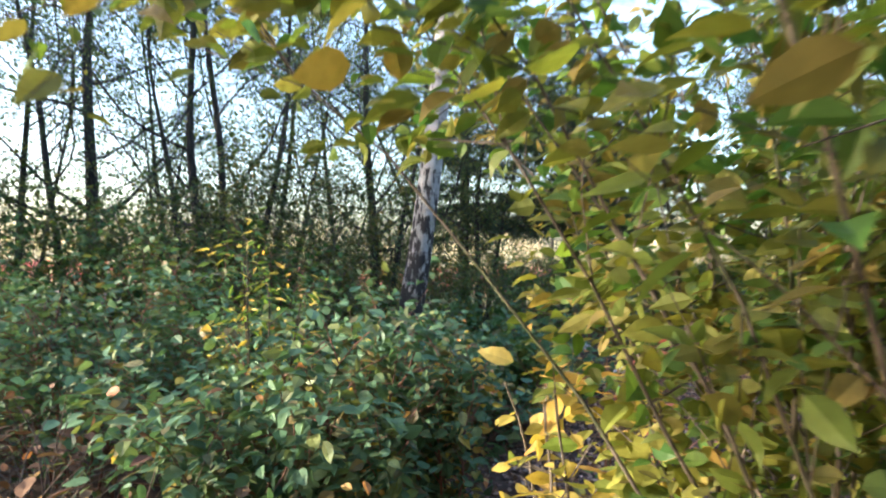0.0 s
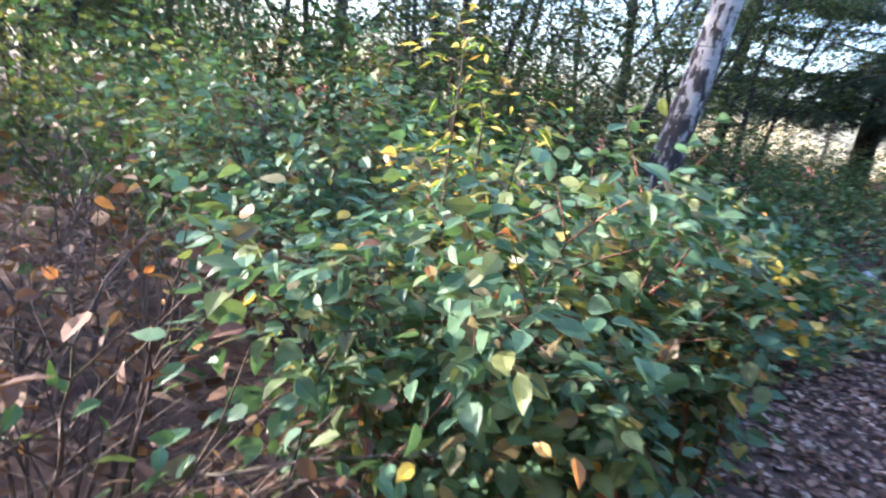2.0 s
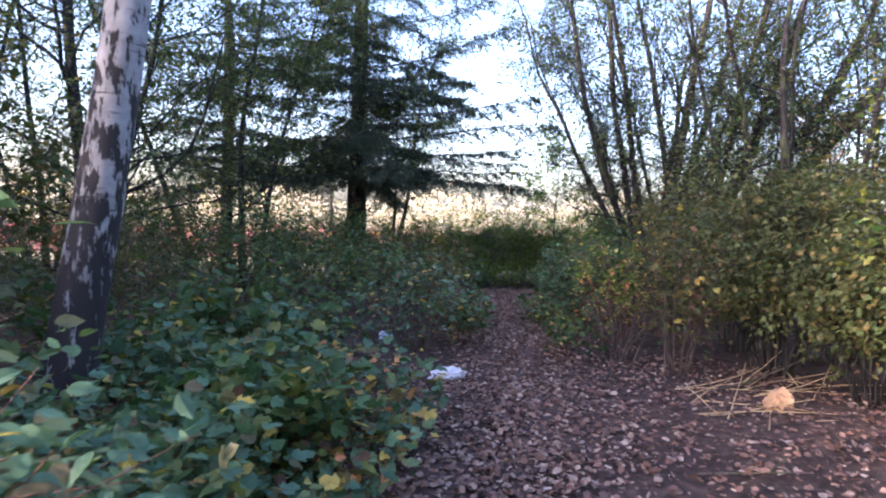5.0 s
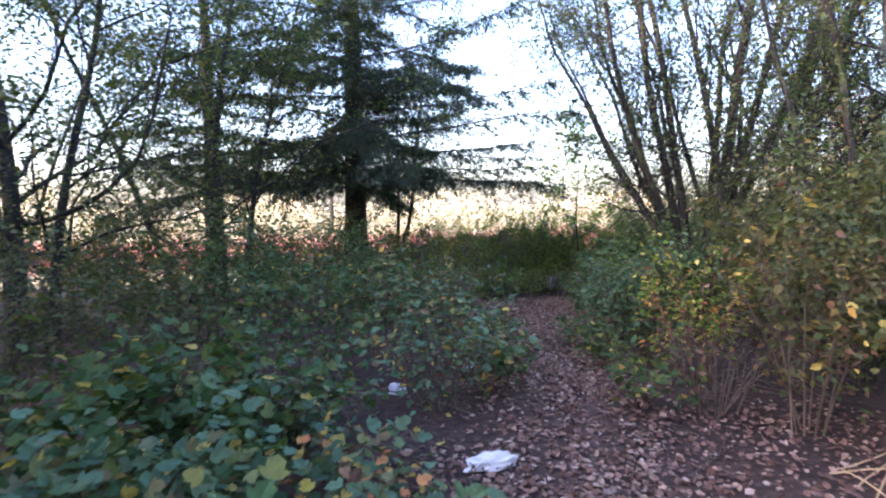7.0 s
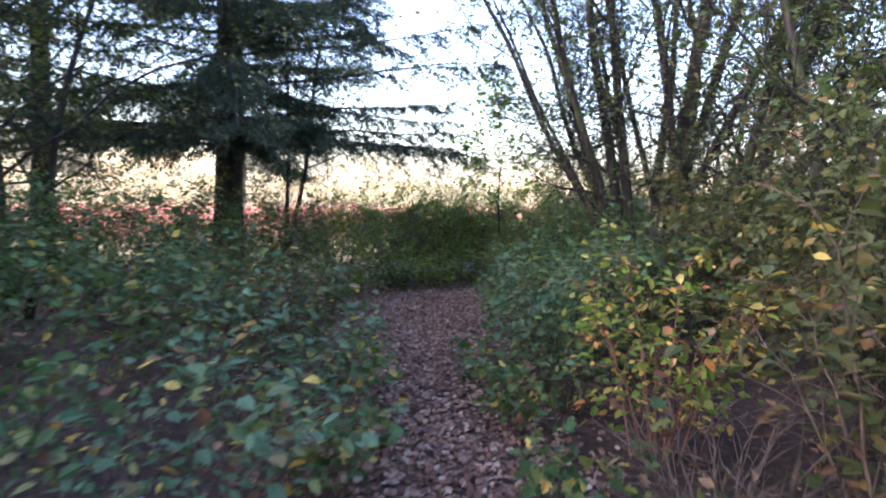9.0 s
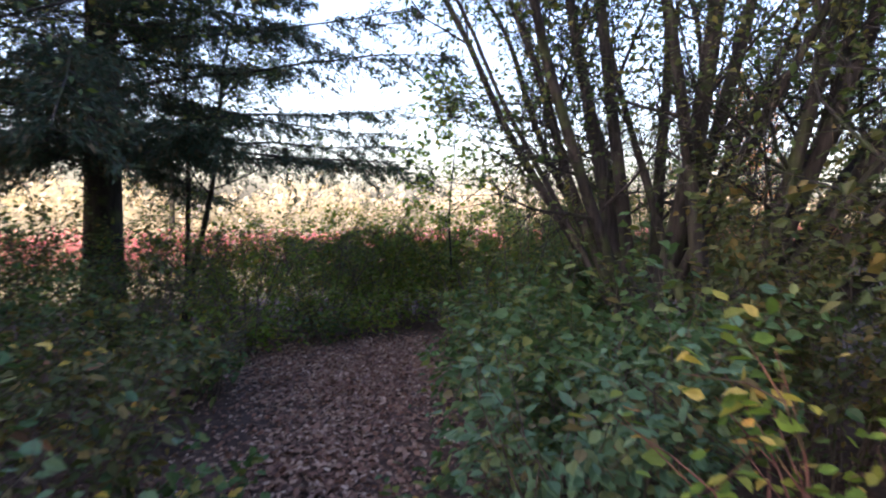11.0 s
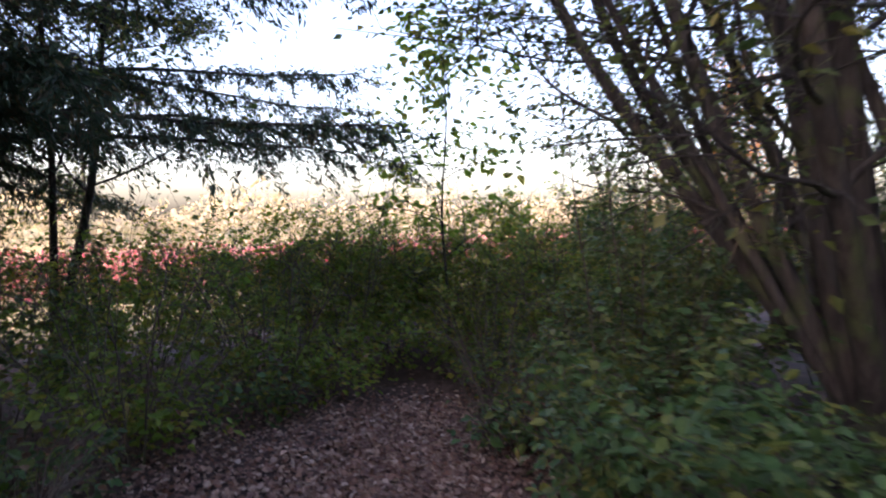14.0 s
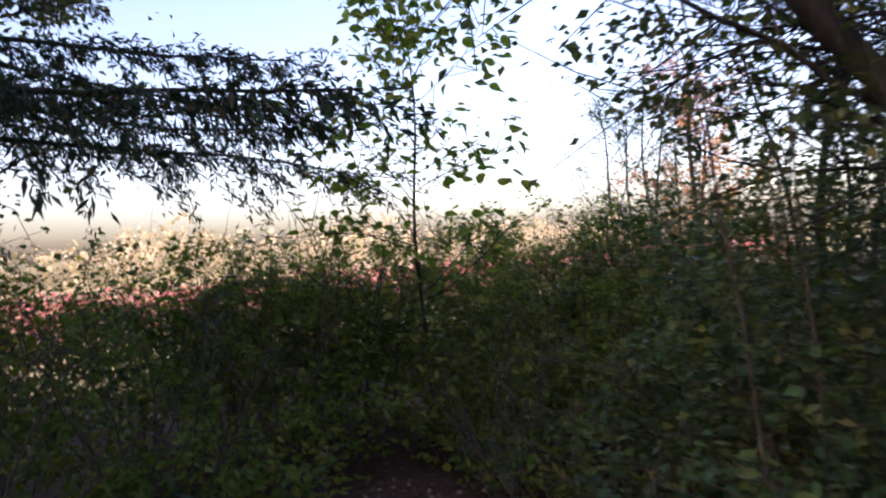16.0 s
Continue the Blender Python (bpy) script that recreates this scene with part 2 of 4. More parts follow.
# blade outlines: y along the blade, x across, z relief; faces fold along the midrib
BLADES = {
    "oval": ([(0, 0, 0), (-.27, .3, .07), (-.24, .65, .05), (0, 1, -.06), (.24, .65, .05), (.27, .3, .07)], [(0, 3, 2, 1), (0, 5, 4, 3)]),
    "broad": ([(0, 0, 0), (-.42, .28, .09), (-.33, .68, .05), (0, 1, -.08), (.33, .68, .05), (.42, .28, .09)], [(0, 3, 2, 1), (0, 5, 4, 3)]),
    "leaf": ([(0, 0, 0), (-.31, .42, .07), (0, 1, -.06), (.31, .42, .07)], [(0, 2, 1), (0, 3, 2)]),
    "smooth": ([(0, 0, 0), (-.2, .14, .04), (-.29, .36, .08), (-.22, .66, .05), (0, 1, -.09), (.22, .66, .05), (.29, .36, .08), (.2, .14, .04), (0, .36, 0), (0, .66, -.01)],
               [(0, 8, 2, 1), (8, 9, 3, 2), (9, 4, 3), (0, 7, 6, 8), (8, 6, 5, 9), (9, 5, 4)]),
    "slim": ([(0, 0, 0), (-.13, .4, .04), (0, 1, -.05), (.13, .4, .04)], [(0, 2, 1), (0, 3, 2)]),
    "spray": ([(0, 0, 0), (-.13, .45, .02), (0, 1, -.10), (.13, .45, .02)], [(0, 2, 1), (0, 3, 2)]),
    "grass": ([(-.02, 0, 0), (.02, 0, 0), (.014, .55, .03), (-.014, .55, .03), (0, 1, .16)], [(0, 1, 2, 3), (3, 2, 4)]),
    "lobed": ([(0, 0, 0), (-.30, .08, .04), (-.52, .42, .08), (-.27, .44, .05), (-.30, .76, .06), (0, 1, -.05), (.30, .76, .06), (.27, .44, .05), (.52, .42, .08), (.30, .08, .04)],
              [(0, 3, 2, 1), (0, 5, 4, 3), (0, 7, 6, 5), (0, 9, 8, 7)]),
    "curled": ([(0, 0, .04), (-.3, .3, .2), (-.26, .7, .16), (0, 1, .1), (.26, .7, .02), (.3, .3, .22)], [(0, 3, 2, 1), (0, 5, 4, 3)]),
}


def blades(name, pos, along, up, size, shape):
    """One mesh of many blades. along: the way each blade points; up: roughly its upper side."""
    tv, tf = BLADES[shape]
    tv = np.array(tv)
    along = along / (np.linalg.norm(along, axis=1)[:, None] + 1e-9)
    x = np.cross(along, up)
    x /= np.linalg.norm(x, axis=1)[:, None] + 1e-9
    n = np.cross(x, along)
    bend = 1 + 0.5 * rng.normal(size=(len(pos), 1, 1))
    wide = np.clip(1 + 0.18 * rng.normal(size=(len(pos), 1, 1)), 0.5, 1.5)
    v = pos[:, None] + size[:, None, None] * (tv[None, :, :1] * wide * x[:, None] + tv[None, :, 1:2] * along[:, None] + tv[None, :, 2:] * bend * n[:, None])
    idx, cnt = np.concatenate([np.array(f) for f in tf]), np.array([len(f) for f in tf])
    loops = (idx[None] + np.arange(len(pos))[:, None] * len(tv)).ravel()
    return mesh_from(name, v.reshape(-1, 3), loops, np.tile(cnt, len(pos)), False)


def part(name, me, mat, parent, label="", kind=""):
    if not me.materials:
        me.materials.append(mat)
    ob = new(name, me)
    ob.parent = parent
    return tagged(ob, label=label, kind=kind)


def thing(name, x, y, label, category, group="", z=0.0):
    ob = new(name)
    ob.location = (x, y, z + float(slope(x, y)))
    ob.empty_display_size = 0.2
    return tagged(ob, label=label, category=category, group=group)


def unit(a):
    return a / (np.linalg.norm(a, axis=-1, keepdims=True) + 1e-9)


def curve_pts(start, way, length, n, droop=0.0, wander=0.15, lift=0.0):
    """A wandering line of n points."""
    p, d, out = np.array(start, float), unit(np.array(way, float)), []
    step = length / (n - 1)
    for i in range(n):
        out.append(p.copy())
        d = unit(d + wander * rng.normal(size=3) * np.sqrt(step) + np.array([0, 0, (lift - droop) * step]))
        p = p + d * step
    return np.array(out)


def hangers(pos, out, droop=0.35, spread=0.8):
    """Directions and upper sides for leaves at pos whose twigs point out."""
    along = unit(out + spread * rng.normal(size=pos.shape))
    along[:, 2] = along[:, 2] * 0.5 - droop
    up = np.array([0, 0, 1.0]) + 0.55 * rng.normal(size=pos.shape)
    return along, up


def shrub(name, x, y, height, radius, label, leaf_mat, stems=9, leaves=1500, size=0.06, shape="oval", twig_mat=None, lean=(0, 0), bare=0.15, spill=0.35,
          extra=(), solo=0, solo_mat=None, category="shrub", group="", clear=0.3, droop=0.35, thick=0.009, low=0.0, over=1.75, taper=False):
    """A leafy shrub: arching stems with side twigs, leaves along them; solo leaves are single pieces."""
    th = thing(name, x, y, label, category, group)
    twig_mat = twig_mat or TWIG
    spots, outs, side = [], [], Wood()
    for i in range(stems):
        a = 2 * np.pi * (i + rng.uniform(-0.3, 0.3)) / stems
        r = radius * rng.uniform(0.35, 1.0)
        base = np.array([np.cos(a), np.sin(a), 0]) * radius * 0.25 * rng.uniform(0.2, 1)
        h = height * rng.uniform(0.75, 1.05) * (1 - 0.3 * (r / radius) ** 2)
        tip = np.array([np.cos(a) * r + lean[0], np.sin(a) * r + lean[1], h])
        mid = base * 0.6 + tip * 0.4 + np.array([0, 0, h * rng.uniform(0.15, 0.3)])
        s = np.linspace(0, 1, 9)[:, None]
        pts = (1 - s) ** 2 * base + 2 * s * (1 - s) * mid + s ** 2 * tip + rng.normal(size=(9, 3)) * 0.02 * radius * s
        if clear and ((off_trail(pts + (x, y, 0)) < clear * 0.7) & (pts[:, 2] < over) & ((pts[:, 2] > low) | (off_trail(pts + (x, y, 0)) < 0.2))).any():
            continue
        wood = Wood()
        wood.tube(pts, np.linspace(thick, thick * 0.3, 9), 5)
        for k in range(2, 9):
            for _ in range(2):
                way = unit(pts[k] - pts[k - 1]) + rng.normal(size=3) * 0.9
                q = curve_pts(pts[k], way + np.array([np.cos(a), np.sin(a), 0.1]) * spill, radius * rng.uniform(0.25, 0.6), 6, droop=0.5, wander=0.3)
                if clear and ((off_trail(q + (x, y, 0)) < clear) & (q[:, 2] < over) & ((q[:, 2] > low) | (off_trail(q + (x, y, 0)) < 0.2))).any():
                    continue
                q[:, 2] = np.maximum(q[:, 2], 0.03)
                side.tube(q[[0, 2, 5]], (thick * 0.4, thick * 0.3, thick * 0.15), 3)
                if s[k, 0] > bare:
                    spots.append(q[1:])
                    outs.append(np.tile(unit(q[-1] - q[0]), (5, 1)))
        part("stem", wood.mesh("stem"), twig_mat, th)
    if not spots:
        return th
    part("brushwood", side.mesh("brushwood"), twig_mat, th, "", "stuff")
    spots, outs = np.concatenate(spots), np.concatenate(outs)

    def cloud(n, jitter):
        k = rng.integers(0, len(spots), n)
        p = spots[k] + rng.normal(size=(n, 3)) * jitter
        p[:, 2] = np.abs(p[:, 2]) + 0.02
        keep = (off_trail(p + (x, y, 0)) > clear) | (p[:, 2] > over) | ((p[:, 2] < low) & (off_trail(p + (x, y, 0)) > 0.22)) if clear else np.ones(n, bool)
        if taper:
            keep &= p[:, 2] < 0.10 + 0.62 * np.maximum(off_trail(p + (x, y, 0)) - 0.1 * rng.uniform(size=n), 0)
        return p[keep], outs[k][keep]

    def layer(nm, n, mat, sz, lb="", shp=shape):
        p, o = cloud(n, size * 0.8)
        if len(p) < 3:
            return
        al, up = hangers(p, o, droop)
        part(nm, blades(nm, p, al, up, sz * rng.uniform(0.6, 1.25, len(p)), shp), mat, th, lb, "stuff")

    layer("foliage", leaves, leaf_mat, size)
    for n, mat, sz, lb in extra:
        layer("foliage", n, mat, sz, lb)
    if solo:
        p, o = cloud(solo, size * 0.5)
        single_leaves(th, p, o, solo_mat or leaf_mat, size * 1.15, droop)
    return th


def fine_leaf(shape):
    """One well-shaped blade with a stalk, curved along and across."""
    half = {"oval": [0.02, .15, .24, .27, .25, .19, .10, 0.0], "broad": [0.02, .27, .39, .41, .36, .26, .13, 0.0], "lobed": [.02, .30, .36, .50, .30, .33, .14, 0.0]}[shape]
    n = len(half)
    vs, fs = [], []
    for i, h in enumerate(half):
        y = i / (n - 1)
        z = -0.16 * (y - 0.3) ** 2
        e = h + 0.012 * (-1) ** i
        vs += [(-e, y - 0.05 * h, z + 0.22 * h), (-h * 0.5, y, z + 0.13 * h), (0, y, z - 0.012), (h * 0.5, y, z + 0.13 * h), (e, y - 0.05 * h, z + 0.22 * h)]
    for i in range(n - 1):
        for j in range(4):
            a = i * 5 + j
            fs.append((a, a + 1, a + 6, a + 5))
    k = len(vs)
    vs += [(-.012, -.35, .02), (.012, -.35, .02), (.012, .02, 0), (-.012, .02, 0), (0, -.35, -.01), (0, .02, -.03)]
    fs += [(k, k + 1, k + 2, k + 3), (k + 1, k + 4, k + 5, k + 2), (k + 4, k, k + 3, k + 5)]
    me = bpy.data.meshes.new("leaf")
    me.from_pydata(vs, [], fs)
    me.polygons.foreach_set("use_smooth", [True] * len(fs))
    return me


FINE = {}


def single_leaves(th, pos, outs, mat, size, droop=0.35, shape="oval"):
    key = (mat.name, shape)
    if key not in FINE:
        me = fine_leaf(shape)
        me.materials.append(mat)
        FINE[key] = me
    along, up = hangers(pos, outs, droop, 0.55)
    along = unit(along)
    xs = unit(np.cross(along, up))
    zs = np.cross(xs, along)
    for p, xx, yy, zz in zip(pos, xs, along, zs):
        s = size * rng.uniform(0.6, 1.25)
        ob = new("leaf", FINE[key])
        ob.parent = th
        m = Matrix((xx, yy, zz)).transposed().to_4x4()
        ob.matrix_basis = Matrix.Translation(p) @ m @ Matrix.Diagonal((s * rng.uniform(0.85, 1.15), s, s * rng.uniform(0.6, 1.4), 1))


def tree(name, x, y, height, label, trunks, leaf_mat, bark=None, leaves=4000, size=0.045, shape="leaf", crown_from=0.3, limb=0.35, limbs=12, group="", category="tree", twigs=5, lift=0.25, clear=0.0, bushy=0.28, flare=1.0, stump=0.0):
    """A broadleaf tree. trunks: rows of (dx, dy, lean_x, lean_y, radius, share of height)."""
    th = thing(name, x, y, label, category, group)
    bark = bark or BARK
    spots, outs, side = [], [], Wood()
    for dx, dy, lx, ly, rad, share in trunks:
        h = height * share
        n = 14
        s = np.linspace(0, 1, n)
        bow = 0.04 * h * np.sin(s[:, None] * 4 + rng.uniform(0, 6, 3)[None]) * s[:, None] + 0.012 * h * np.sin(s[:, None] * 11 + rng.uniform(0, 6, 3)[None]) * s[:, None]
        pts = np.stack([dx + lx * h * s ** flare, dy + ly * h * s ** flare, -0.1 + h * s], 1) + bow * [1, 1, 0]
        r = rad * (1 - 0.82 * s) + 0.35 * rad * np.exp(-s * h / 0.25)
        wood = Wood()
        wood.tube(pts, r, 10, 0.04)
        part("trunk", wood.mesh("trunk"), bark, th)
        for _ in range(limbs):
            f = rng.uniform(crown_from, 0.97)
            k = f * (n - 1)
            p0 = pts[int(k)] + (k % 1) * (pts[min(int(k) + 1, n - 1)] - pts[int(k)])
            a = rng.uniform(0, 2 * np.pi)
            ln = h * limb * (1.1 - 0.75 * f) * rng.uniform(0.6, 1.2)
            q = curve_pts(p0, (np.cos(a), np.sin(a), rng.uniform(0.1, 0.9)), ln, 8, wander=0.3, lift=lift)
            lr = rad * (1 - 0.8 * f) * 0.4
            wood = Wood()
            wood.tube(q, np.linspace(lr, lr * 0.2 + 0.002, 8), 5)
            part("limb", wood.mesh("limb"), bark, th)
            for k2 in range(2, 8):
                for _ in range(twigs // 2 + rng.integers(0, 2)):
                    w = curve_pts(q[k2], q[k2] - q[k2 - 1] + rng.normal(size=3) * ln / 8, ln * rng.uniform(0.2, 0.5), 5, wander=0.4)
                    side.tube(w[[0, 2, 4]], (max(lr * 0.25, 0.004), 0.004, 0.002), 3)
                    spots.append(w[1:])
                    outs.append(np.tile(unit(w[-1] - w[0]), (4, 1)))
    if stump:
        wood = Wood()
        k = np.linspace(0, 1, 7)
        wood.tube(np.stack([0 * k, 0 * k, -0.1 + 0.95 * k], 1), stump * (1.15 - 0.55 * k + 0.2 * np.exp(-k * 5)), 14, 0.07)
        part("stump", wood.mesh("stump"), bark, th)
    part("brushwood", side.mesh("brushwood"), bark, th, "", "stuff")
    spots, outs = np.concatenate(spots), np.concatenate(outs)
    k = rng.integers(0, len(spots), leaves)
    p = spots[k] + rng.normal(size=(leaves, 3)) * bushy * 0.35
    if clear:
        keep = (off_trail(p + (x, y, 0)) > clear) | (p[:, 2] > 2.2)
        p, k = p[keep], k[keep]
    al, up = hangers(p, outs[k], 0.3)
    part("crown", blades("crown", p, al, up, size * rng.uniform(0.6, 1.3, len(p)), shape), leaf_mat, th, "", "stuff")
    return th


def conifer(name, x, y, height, radius, label, reach, first, branches, sprays, seed_turn=0.0, group=""):
    """A conifer with level, drooping boughs hung with needle sprays."""
    th = thing(name, x, y, label, "conifer", group)
    s = np.linspace(0, 1, 16)
    pts = np.stack([0.05 * np.sin(s * 5), 0.05 * np.cos(s * 4), -0.1 + height * s], 1)
    wood = Wood()
    wood.tube(pts, radius * (1 - 0.9 * s) + 0.3 * radius * np.exp(-s * height / 0.3), 12, 0.03)
    part("trunk", wood.mesh("trunk"), BARK, th)
    for i in range(branches):
        f = (i + 0.5) / branches
        z = first + (height - first) * f ** 1.6 + rng.uniform(-0.08, 0.08)
        a = seed_turn + i * 2.399 + rng.uniform(-0.3, 0.3)
        ln = reach * (1 - 0.75 * f) * rng.uniform(0.75, 1.1)
        q = curve_pts((0, 0, z), (np.cos(a), np.sin(a), rng.uniform(-0.06, 0.12)), ln, 11, wander=0.10, droop=0.03)
        if ((off_trail(q + (x, y, 0)) < 1.3) & (q[:, 2] < 4.2) & (q[:, 1] + y < 13.4)).any():
            q = q[0] + (q - q[0]) * 0.55
            ln *= 0.55
        wood, twig, sp, so = Wood(), Wood(), [], []
        wood.tube(q, np.linspace(0.035 * (1 - 0.6 * f), 0.006, 11), 5)
        side = np.array([-np.sin(a), np.cos(a), 0])
        for k in range(1, 11):
            for sg in (-1, 1, -1, 1, -1, 1):
                way = side * sg * rng.uniform(0.5, 1.2) + (q[k] - q[k - 1]) / (ln / 10) * 0.8 + np.array([0, 0, rng.uniform(-0.55, 0.1)])
                w = curve_pts(q[k] - (q[k] - q[k - 1]) * rng.uniform(0, 1), way, ln * rng.uniform(0.10, 0.25) * (1.1 - 0.05 * k), 7, wander=0.25, droop=0.5)
                twig.tube(w[[0, 3, 6]], (0.006, 0.004, 0.002), 3)
                sp.append(w[1:])
                so.append(np.tile(unit(w[-1] - w[0]), (6, 1)))
        bough = part("bough", wood.mesh("bough"), BARK, th)
        part("brushwood", twig.mesh("brushwood"), BARK, bough, "", "stuff")
        sp, so = np.concatenate(sp), np.concatenate(so)
        n = int(sprays * (1.3 if f < 0.45 else 0.6 if f < 0.6 else 0.2))
        k = rng.integers(0, len(sp), n)
        p = sp[k] + rng.normal(size=(n, 3)) * 0.03
        al = unit(so[k] + 0.75 * rng.normal(size=(n, 3)) + np.array([0, 0, -0.45]))
        part("needle_cover", blades("needle_cover", p, al, rng.normal(size=(n, 3)) + [0, 0, 1], rng.uniform(0.045, 0.105, n), "spray"), NEEDLE, bough, "", "stuff")
    return th


# ---- ground ----
def ground_height(x, y):
    return slope(x, y) + 0.05 * np.sin(x * 0.9 + 0.5) * np.cos(y * 0.7) * np.clip(off_trail(np.stack([x, y], 1)) - 0.6, 0, 1)


def make_ground():
    inner = np.linspace(-16, 30, 140)
    g = np.concatenate(([-900, -300, -120, -60, -30], inner, [45, 80, 160, 400, 900]))
    X, Y = np.meshgrid(g, g, indexing="ij")
    z = ground_height(X.ravel(), Y.ravel()) + 0.012 * rng.normal(size=X.size) * (np.abs(X.ravel()) < 29)
    k = np.arange(len(g) - 1)
    a = (k[:, None] * len(g) + k[None]).ravel()
    f = np.stack([a, a + len(g), a + len(g) + 1, a + 1], 1)
    me = mesh_from("ground", np.stack([X.ravel(), Y.ravel(), z], 1), f.ravel(), np.full(len(f), 4))
    me.materials.append(SOIL)
    tagged(new("ground", me), label="dark brown woodland soil running out to a pale meadow", category="ground", kind="structure")


make_ground()


def make_litter():
    """Fallen leaves: thick on the trodden line, thinner among the plants."""
    n = 28000
    seg = rng.integers(0, len(TRAIL) - 1, n)
    k = rng.uniform(size=(n, 1))
    p = TRAIL[seg] * (1 - k) + TRAIL[seg + 1] * k + rng.normal(size=(n, 2)) * 0.42
    q = np.stack([rng.uniform(1.5, 5.0, 5000), rng.uniform(3.0, 7.5, 5000)], 1)
    w = np.stack([rng.uniform(-8, 14, 7000), rng.uniform(-4, 20, 7000)], 1)
    e = np.stack([rng.normal(6.0, 1.05, 11000), rng.normal(13.9, 0.95, 11000)], 1)
    p = np.concatenate([p, q, w, e])
    z = ground_height(p[:, 0], p[:, 1]) + rng.uniform(0.004, 0.03, len(p))
    pos = np.concatenate([p, z[:, None]], 1)
    al = rng.normal(size=pos.shape) * [1, 1, 0.22]
    up = np.array([0, 0, 1.0]) + 0.3 * rng.normal(size=pos.shape)
    me = blades("leaf_litter", pos, al, up, rng.uniform(0.022, 0.062, len(pos)), "curled")
    me.materials.append(LITTER)
    tagged(new("leaf_litter", me), label="brown and pinkish fallen leaves strewn over the path", category="leaf litter", kind="stuff")


make_litter()


# ---- large trees ----
def birch_tree():
    th = thing("birch_tree", -0.46, 6.0, "white birch with black furrowed bark, leaning slightly", "tree")
    s = np.linspace(0, 1, 40)
    h = 11.0
    pts = np.stack([0.13 * h * s + 0.05 * np.sin(s * 9), 0.02 * h * s, -0.1 + h * s], 1)
    wood = Wood()
    wood.tube(pts, 0.125 * (1 - 0.75 * s) + 0.07 * np.exp(-s * h / 0.35), 20, 0.02)
    part("trunk", wood.mesh("trunk"), BIRCH, th)
    side, sp, so = Wood(), [], []
    for i in range(18):
        k = rng.integers(13, 39)
        a = rng.uniform(0, 6.28)
        q = curve_pts(pts[k], (np.cos(a), np.sin(a), 0.7), rng.uniform(1.2, 2.6), 9, wander=0.2, droop=0.45)
        wood = Wood()
        wood.tube(q, np.linspace(0.03, 0.005, 9), 5)
        part("limb", wood.mesh("limb"), BARK, th)
        for j in range(2, 9):
            for _ in range(3):
                w = curve_pts(q[j], rng.normal(size=3) + [0, 0, -0.4], rng.uniform(0.4, 1.0), 6, wander=0.3, droop=1.0)
                side.tube(w, np.linspace(0.005, 0.002, 6), 3)
                sp.append(w[1:])
                so.append(np.tile(unit(w[-1] - w[0]), (5, 1)))
    part("twigs", side.mesh("twigs"), BARK, th, "", "stuff")
    sp, so = np.concatenate(sp), np.concatenate(so)
    k = rng.integers(0, len(sp), 9000)
    p = sp[k] + rng.normal(size=(9000, 3)) * 0.06
    al, up = hangers(p, so[k], 0.5)
    part("crown", blades("crown", p, al, up, rng.uniform(0.03, 0.06, 9000), "leaf"), FRESH, th, "", "stuff")


birch_tree()

conifer("fir_tree", 3.52, 17.36, 14.0, 0.27, "tall dark fir with drooping level boughs", 5.4, 2.4, 98, 2600)
conifer("fir_tree", 0.6, 19.2, 12.0, 0.18, "dark fir at the edge of the meadow", 3.8, 2.2, 36, 900, 1.0)


